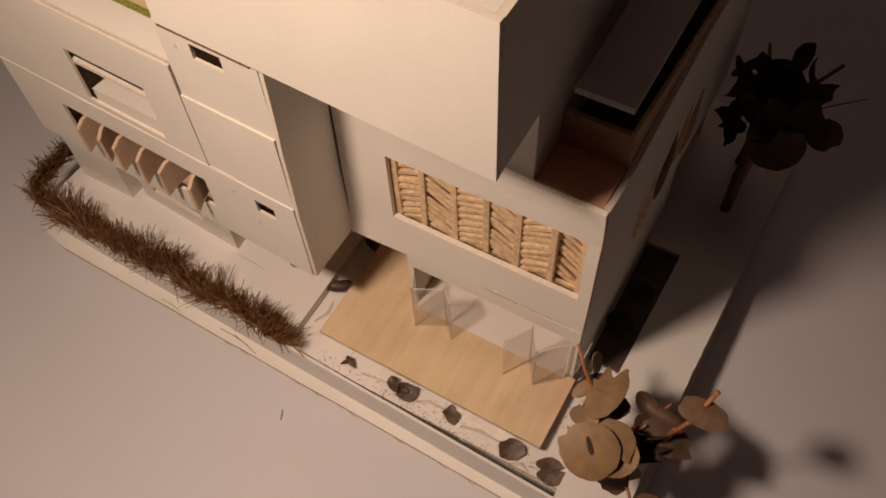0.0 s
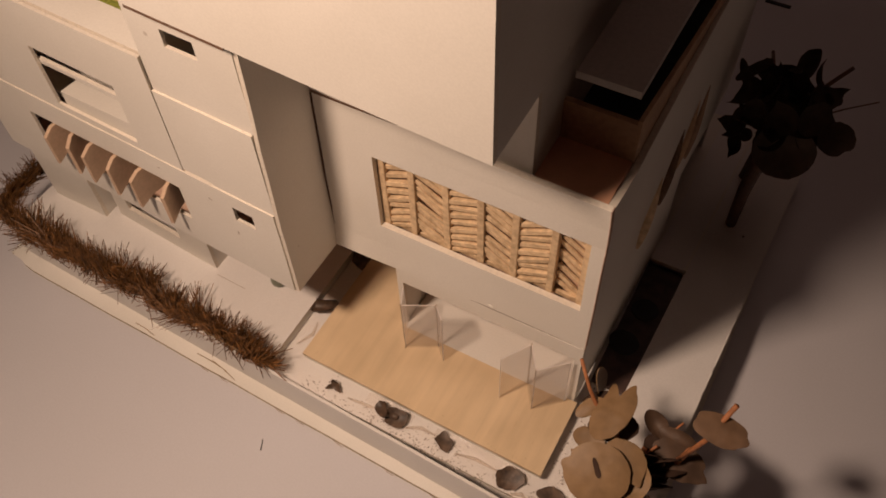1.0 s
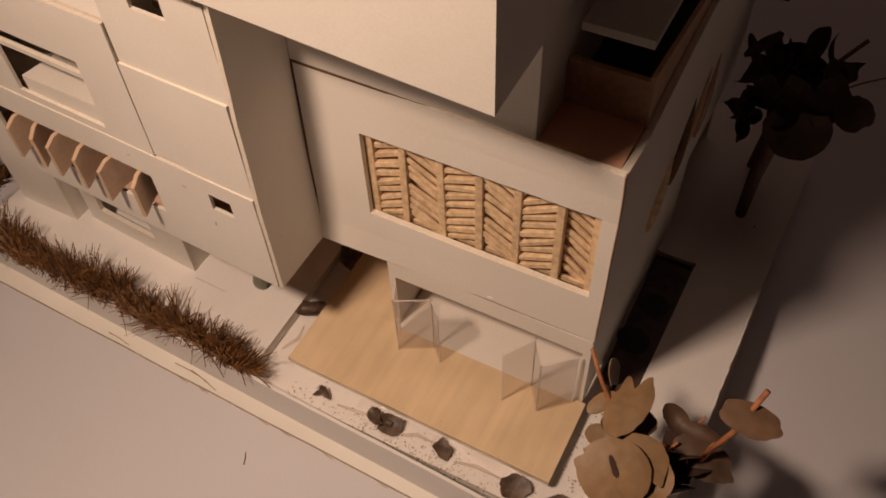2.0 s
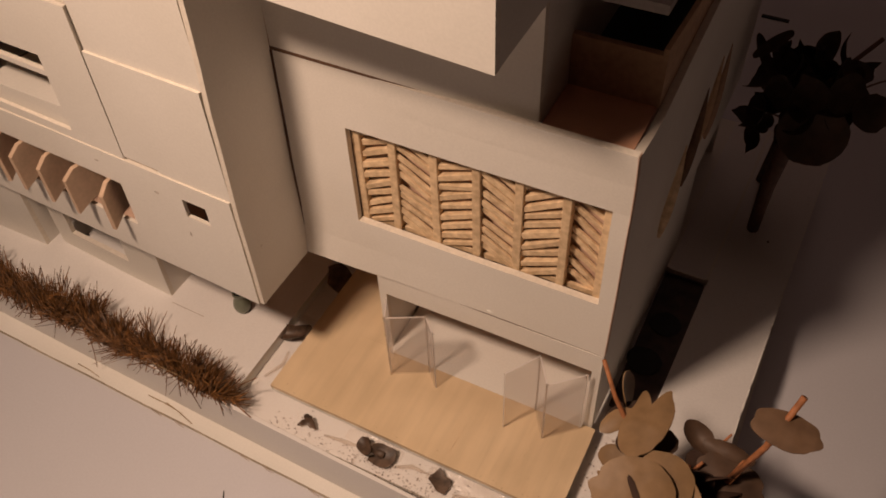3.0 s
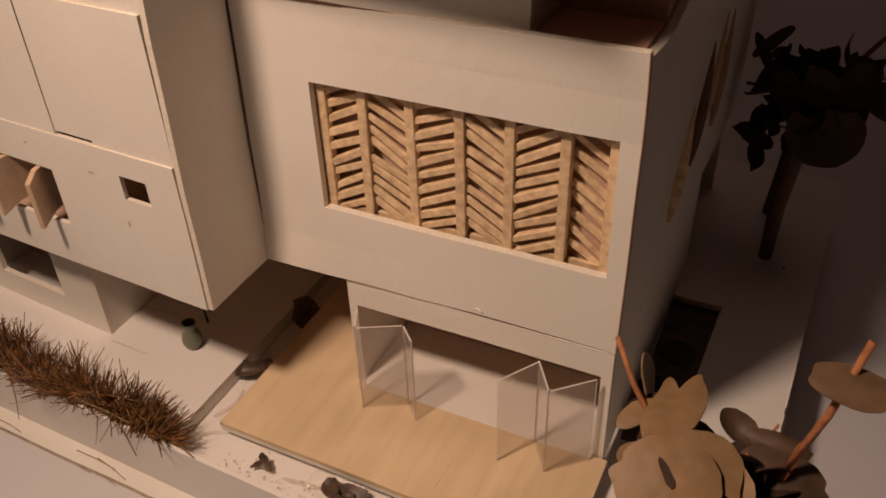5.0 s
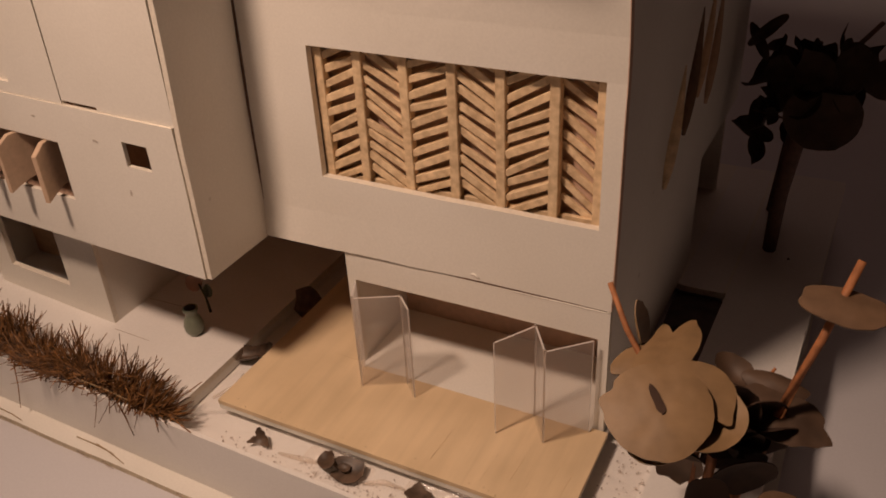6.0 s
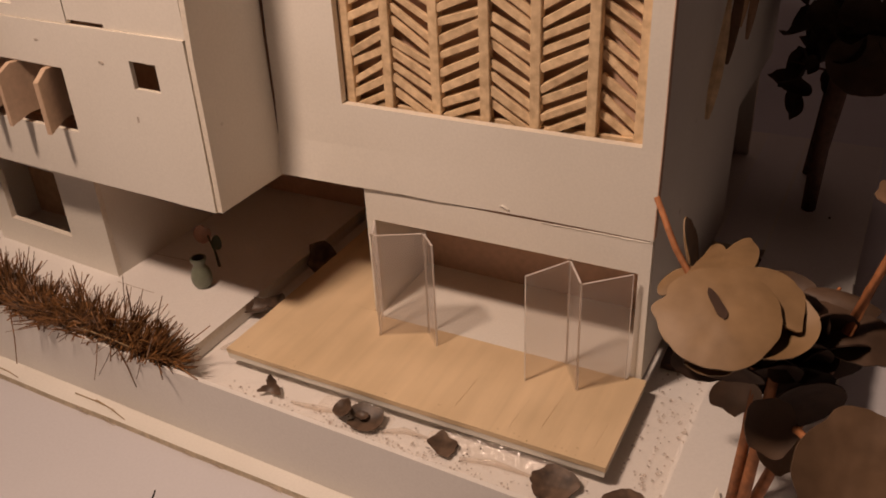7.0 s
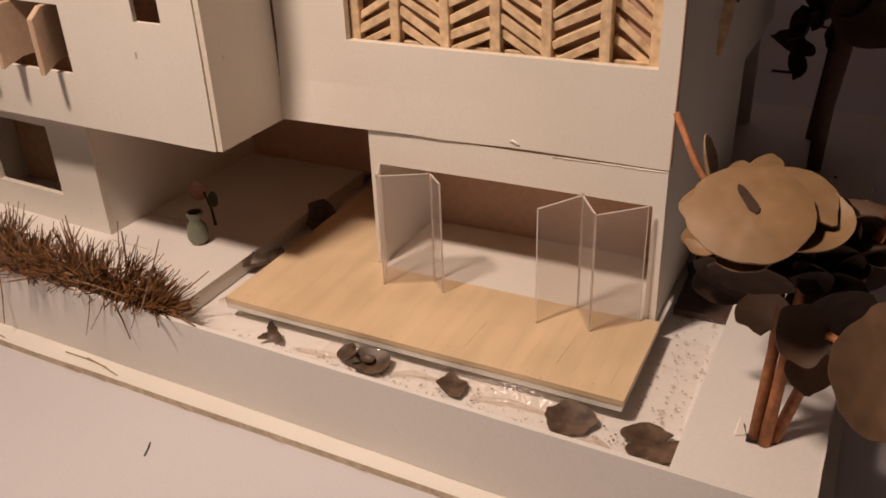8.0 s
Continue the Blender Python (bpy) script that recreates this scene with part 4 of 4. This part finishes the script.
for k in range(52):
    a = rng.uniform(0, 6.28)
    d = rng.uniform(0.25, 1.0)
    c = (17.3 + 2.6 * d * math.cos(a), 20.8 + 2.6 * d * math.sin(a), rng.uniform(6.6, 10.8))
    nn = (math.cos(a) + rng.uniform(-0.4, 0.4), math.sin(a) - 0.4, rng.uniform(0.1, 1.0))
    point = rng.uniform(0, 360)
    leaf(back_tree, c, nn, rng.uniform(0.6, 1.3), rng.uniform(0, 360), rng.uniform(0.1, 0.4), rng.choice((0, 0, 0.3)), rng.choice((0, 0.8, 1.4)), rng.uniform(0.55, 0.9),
         cuts=((point, -rng.uniform(0.1, 0.5), 14), (point + rng.uniform(40, 120), rng.uniform(0.1, 0.4), 16)), seg=18, rings=4, material=SHADELEAF)

back_tree.location.x += 0.3 * U

# ---- leaf scraps lying in the pond ----
def scrap(x, y, r, spin, lift=0.0, normal=(0.1, -0.15, 1), cup=0.1, cuts=(), seg=9, slim=0.85, rough=0.3, label="curled brown leaf scrap stuck in the gel"):
    th = thing("leaf_scrap", (x, y, -0.75), label, "leaf", "leaf scraps")
    leaf(th, (x, y, -0.6 + lift), normal, r, spin, cup, 0, 0, slim, cuts, seg=seg, rings=3, rough=rough, name="blade", material=DEADLEAF)
    return th


scrap(-0.95, -5.85, 0.4, 0, 0.12, (0.2, -0.75, 0.6), 0.35, ((95, -0.55, 12), (205, -0.5, 14), (325, -0.6, 12), (40, 0.35, 20), (150, 0.3, 18), (265, 0.35, 15)), 36, label="small crumpled dark leaf scrap in the gel")
scrap(2.65, -5.85, 0.62, 150, 0.14, (-0.45, -0.25, 1), 0.3, ((20, -0.5, 16), (90, 0.4, 25)), 16, 0.7, 0.12)
scrap(3.6, -5.95, 0.8, 10, 0.06, (0.15, -0.3, 1), 0.22, ((170, 0.55, 16), (60, 0.12, 12)), 20, 0.8, 0.16)
scrap(3.5, -5.95, 0.3, 10, 0.2, (0.1, -0.3, 1), 0.3, ((90, 0.3, 20),), 9, 0.7, 0.3, "small dark torn piece of leaf on a leaf")
scrap(7.05, -5.9, 0.62, 40, 0.0, (0, -0.1, 1), 0.08, ((35, -0.18, 14), (110, -0.2, 14), (200, -0.25, 14), (300, -0.2, 14), (75, 0.12, 10)), 40, 0.7, 0.16, "flat four-cornered brown leaf scrap in the gel")
scrap(11.55, -6.12, 0.85, 12, 0.08, (0.15, -0.3, 1), 0.1, ((10, -0.1, 16), (-45, 0.14, 12), (120, 0.1, 20), (215, -0.12, 14)), 48, 0.78, 0.14, "flat grey-brown broken leaf scrap in the gel")
scrap(14.35, -6.2, 0.98, 25, 0.06, (0.05, -0.15, 1), 0.03, ((20, 0.75, 4), (185, 0.35, 12), (60, 0.06, 20)), 60, 0.85, 0.1, "round grey-brown leaf with a split rim")
scrap(-4.7, -1.3, 1.2, -68, 0.22, (-0.25, -0.25, 0.93), 0.3, ((30, 0.35, 25), (0, -0.25, 14), (180, -0.2, 12)), 20, 0.36, 0.14, label="long curled leaf scrap lying in the side channel")
scrap(-4.5, 3.6, 1.0, 60, 0.45, (0.2, -0.75, 0.5), 0.35, ((100, 0.3, 25),), 12, label="dark leaf scrap standing in the side channel")

for x, y, r in ((14.1, 5.6, 1.0), (14.4, 8.6, 0.9)):
    th = thing("leaf_scrap", (x, y, -0.49), "blackened round leaf lying on the dark bed", "leaf", "leaf scraps")
    leaf(th, (x, y, -0.4), (0.05, -0.05, 1), r, 40, 0.05, name="blade", material=DARK)

# crumbs of leaf round the scraps
crumb_rng = random.Random(77)
bm = bmesh.new()
for cx, cyy, spread, many in ((7.0, -5.9, 1.1, 34), (13.0, -6.3, 0.5, 9), (3.2, -6.0, 0.9, 14), (-1.2, -5.7, 0.4, 8)):
    for k in range(many):
        x, y = cx + crumb_rng.gauss(0, spread * 0.6), cyy + crumb_rng.gauss(0, 0.22)
        r = crumb_rng.uniform(0.015, 0.045)
        bmesh.ops.create_icosphere(bm, subdivisions=1, radius=1, matrix=Matrix.Translation((x, max(y, cy(x) + 0.4), -0.64)) @ Matrix.Rotation(crumb_rng.random() * 3, 4, "Z") @ Matrix.Diagonal((r * 1.5, r, r * 0.5, 1)))
crumbs = thing("leaf_crumbs", (7, -5.9, -0.65), "dark crumbs of dried leaf scattered in the gel", "leaf crumbs", kind="stuff")
part("crumbs", bm, DEADLEAF, crumbs)

# ---- straw hedge ----
hedge = thing("straw_hedge", (-18, -6, 0), "tangled brown dry straw hedge along the kerb", "hedge", kind="stuff")
LINE = [Vector(p) for p in ((-30.4, -0.6), (-30.5, -3.4), (-30.0, -5.7), (-27.2, -6.2), (-22, -6.3), (-15, -6.25), (-10, -6.45), (-5.0, -6.85))]
lens = [(b - a).length for a, b in zip(LINE, LINE[1:])]
rng = random.Random(31)
bm = bmesh.new()
TOTAL = sum(lens)


def spot(d):
    """Place and direction on the hedge's line, d from its far end."""
    d = max(0.0, min(TOTAL - 0.01, d))
    for p, q, ln in zip(LINE, LINE[1:], lens):
        if d <= ln:
            return p.lerp(q, d / ln), (q - p).normalized()
        d -= ln


def tuft(d, many, lean, rise, stray, length, lift, off):
    """Stalks combed one way, as in a broken-off bundle."""
    c, along = spot(d)
    tip = max(0.0, min(1.0, (c.x + 9.0) / 4.0))  # the end runs out to a point
    fat = (1 - 0.78 * tip) * (0.86 + 0.6 * noise.noise(Vector((d * 0.45, 2, 0)))) * (0.85 if c.x < -27 else 1.0)
    turn = math.atan2(along.y, along.x)
    side = Vector((-along.y, along.x, 0))
    for j in range(many):
        p = Vector((c.x, c.y, 0.05)) + side * (off + rng.gauss(0, 0.22)) * fat
        p += Vector((along.x, along.y, 0)) * rng.gauss(0, 0.32) + Vector((0, 0, abs(rng.gauss(0, lift)) * fat))
        yaw = turn + lean * (1 - 0.8 * tip) + rng.gauss(0, stray)
        pitch = rise * (1 - 0.7 * tip) + rng.gauss(0, stray * 0.8)
        ln = rng.uniform(0.55, 1.0) * length * (0.55 + 0.45 * fat)
        way3 = Vector((math.cos(yaw) * math.cos(pitch), math.sin(yaw) * math.cos(pitch), math.sin(pitch)))
        q = p + way3 * ln
        p = p - way3 * ln * 0.25
        for e in (p, q):
            if e.z < 0.04 and e.y > cy(e.x):
                e.z = 0.04 + rng.random() * 0.25
        r = rng.uniform(0.018, 0.042)
        prism(bm, p, q, r, r * 0.6, 4, rng.random())


for k in range(84):  # tufts standing up and back
    tuft((k + rng.uniform(-0.7, 0.7)) / 84 * TOTAL, rng.choice((16, 24, 32)), rng.gauss(1.8, 0.7), rng.gauss(1.02, 0.3), 0.22, rng.uniform(1.5, 2.6), 0.4, rng.gauss(0.0, 0.22))
for k in range(60):  # stalks lying along the kerb
    tuft((k + rng.uniform(-0.7, 0.7)) / 60 * TOTAL, 22, rng.choice((0.0, 3.14)) + rng.gauss(0, 0.4), rng.gauss(0.2, 0.2), 0.24, rng.uniform(1.4, 2.4), 0.5, rng.gauss(-0.2, 0.25))
for k in range(34):  # short ones falling forwards
    tuft((k + rng.uniform(-0.7, 0.7)) / 34 * TOTAL, 9, rng.gauss(-1.3, 0.6), rng.gauss(0.15, 0.25), 0.3, rng.uniform(0.8, 1.4), 0.5, rng.gauss(-0.2, 0.2))
part("straw", bm, STRAW, hedge)


def loose(p, q, r=0.03, label="loose dry straw stalk lying on the base", name="straw_stalk", material=None):
    bm = stick([p, tuple((a + b) / 2 + (0.05 if i == 1 else 0) for i, (a, b) in enumerate(zip(p, q))), q], [r, r, r * 0.7], 5)
    return tagged(part(name, bm, material or STRAW, None, label, p), label, "straw", "straw stalks")


Z1 = BZ + 0.03
loose((-12.0, -7.2, Z1), (-9.4, -7.35, Z1), material=PALESTRAW)
loose((-10.7, -7.15, Z1), (-8.4, -7.65, Z1), material=PALESTRAW)
loose((-17.5, -7.3, Z1), (-15.6, -7.5, Z1), material=PALESTRAW)
loose((-9.5, -7.1, 0.1), (-10.0, -7.42, -1.9), 0.022, "dry straw stalk hanging over the kerb")
loose((-8.6, -7.1, 0.1), (-9.6, -7.42, -1.5), 0.02, "dry straw stalk hanging over the kerb")
loose((-8.3, -7.1, 0.35), (-7.3, -7.42, -1.4), 0.035, "dry straw stalk hanging over the kerb")
loose((-6.9, -7.1, 0.1), (-7.15, -7.42, -0.9), 0.018, "dry straw stalk hanging over the kerb")
loose((-15.3, -6.95, 0.1), (-15.8, -7.2, -2.9), 0.03, "dry straw stalk hanging over the kerb")
loose((-7.75, -6.4, 1.3), (-7.5, -6.4, 3.2), 0.04, "dry straw stalk standing up from the hedge")
loose((-6.85, -6.4, 0.6), (-5.5, -6.4, 3.2), 0.026, "dry straw stalk standing up from the hedge")
loose((-5.7, -6.45, 0.15), (-3.8, -5.8, 1.8), 0.03, "dry straw stalk leaning over the channel")
loose((-10.4, -7.0, 0.6), (-7.3, -7.1, 0.5), 0.035, "pale dry straw stalk lying along the hedge", material=PALESTRAW)
loose((-6.0, -6.75, 0.12), (-3.6, -7.3, 0.12), 0.045, "dry straw stalk leaning over the kerb")
loose((-3.98, -10.85, TZ + 0.03), (-4.33, -10.15, TZ + 0.03), 0.035, "short dark thread lying on the table", "thread", DARK)

tagged(part("crumb", stick([(18.24, 17.15, 0.04), (18.32, 17.2, 0.05)], [0.07, 0.06], 6), DARK, None, "", (18.3, 17.2, 0)), "tiny dark crumb lying on the paving", "crumb")
bm = bmesh.new()
hexa(bm, (11.7, 48.4, TZ), (14.1, 48.8, TZ + 0.15))
tagged(part("dark_strip", soft(bm, 0.04), DARK, None, "", (12.9, 48.6, TZ)), "thin black strip lying on the table", "strip")

# ---- jug and blossom under the wing ----
jug = thing("clay_jug", (-8.4, -1.3, 0), "tiny grey-green glazed clay jug on the paving", "jug")
bm = bmesh.new()
PROFILE = ((0.0, 0.02), (0.42, 0.02), (0.58, 0.3), (0.6, 0.6), (0.5, 0.95), (0.34, 1.15), (0.34, 1.3), (0.46, 1.5), (0.46, 1.6), (0.36, 1.6), (0.26, 1.3), (0.22, 0.9), (0.0, 0.85))
seg = 20
rows = []
for r, z in PROFILE:
    rows.append([bm.verts.new((-8.4 + 0.85 * r * math.cos(6.2832 * k / seg), -1.3 + 0.85 * r * math.sin(6.2832 * k / seg), z)) for k in range(seg)])
for a, b in zip(rows, rows[1:]):
    for k in range(seg):
        f = bm.faces.new([a[k], a[(k + 1) % seg], b[(k + 1) % seg], b[k]])
        f.smooth = True
        # inner faces painted near-black for the shade in the mouth
        f.material_index = 1 if rows.index(a) >= 9 else 0
bmesh.ops.remove_doubles(bm, verts=list(bm.verts), dist=0.001)
part("body", bm, [GLAZE, DARK], jug)

plant = thing("dried_blossom", (-8.9, 0.5, 0), "tiny dried plant with pale pink bloom and dark leaf", "plant")
part("stem", stick([(-8.9, 0.5, 0.0), (-9.0, 0.5, 0.9), (-9.3, 0.5, 1.7)], [0.08, 0.06, 0.05], 6), STEM, plant)
leaf(plant, (-9.6, 0.5, 1.75), (0.6, -0.8, 0.3), 0.48, 90, 0.3, cuts=((60, 0.3, 20),), name="bloom", material=PINK)
leaf(plant, (-8.75, 0.5, 1.45), (0.5, -0.8, 0.1), 0.4, 90, 0.2, 0.3, slim=0.6, name="blade", material=STEM)
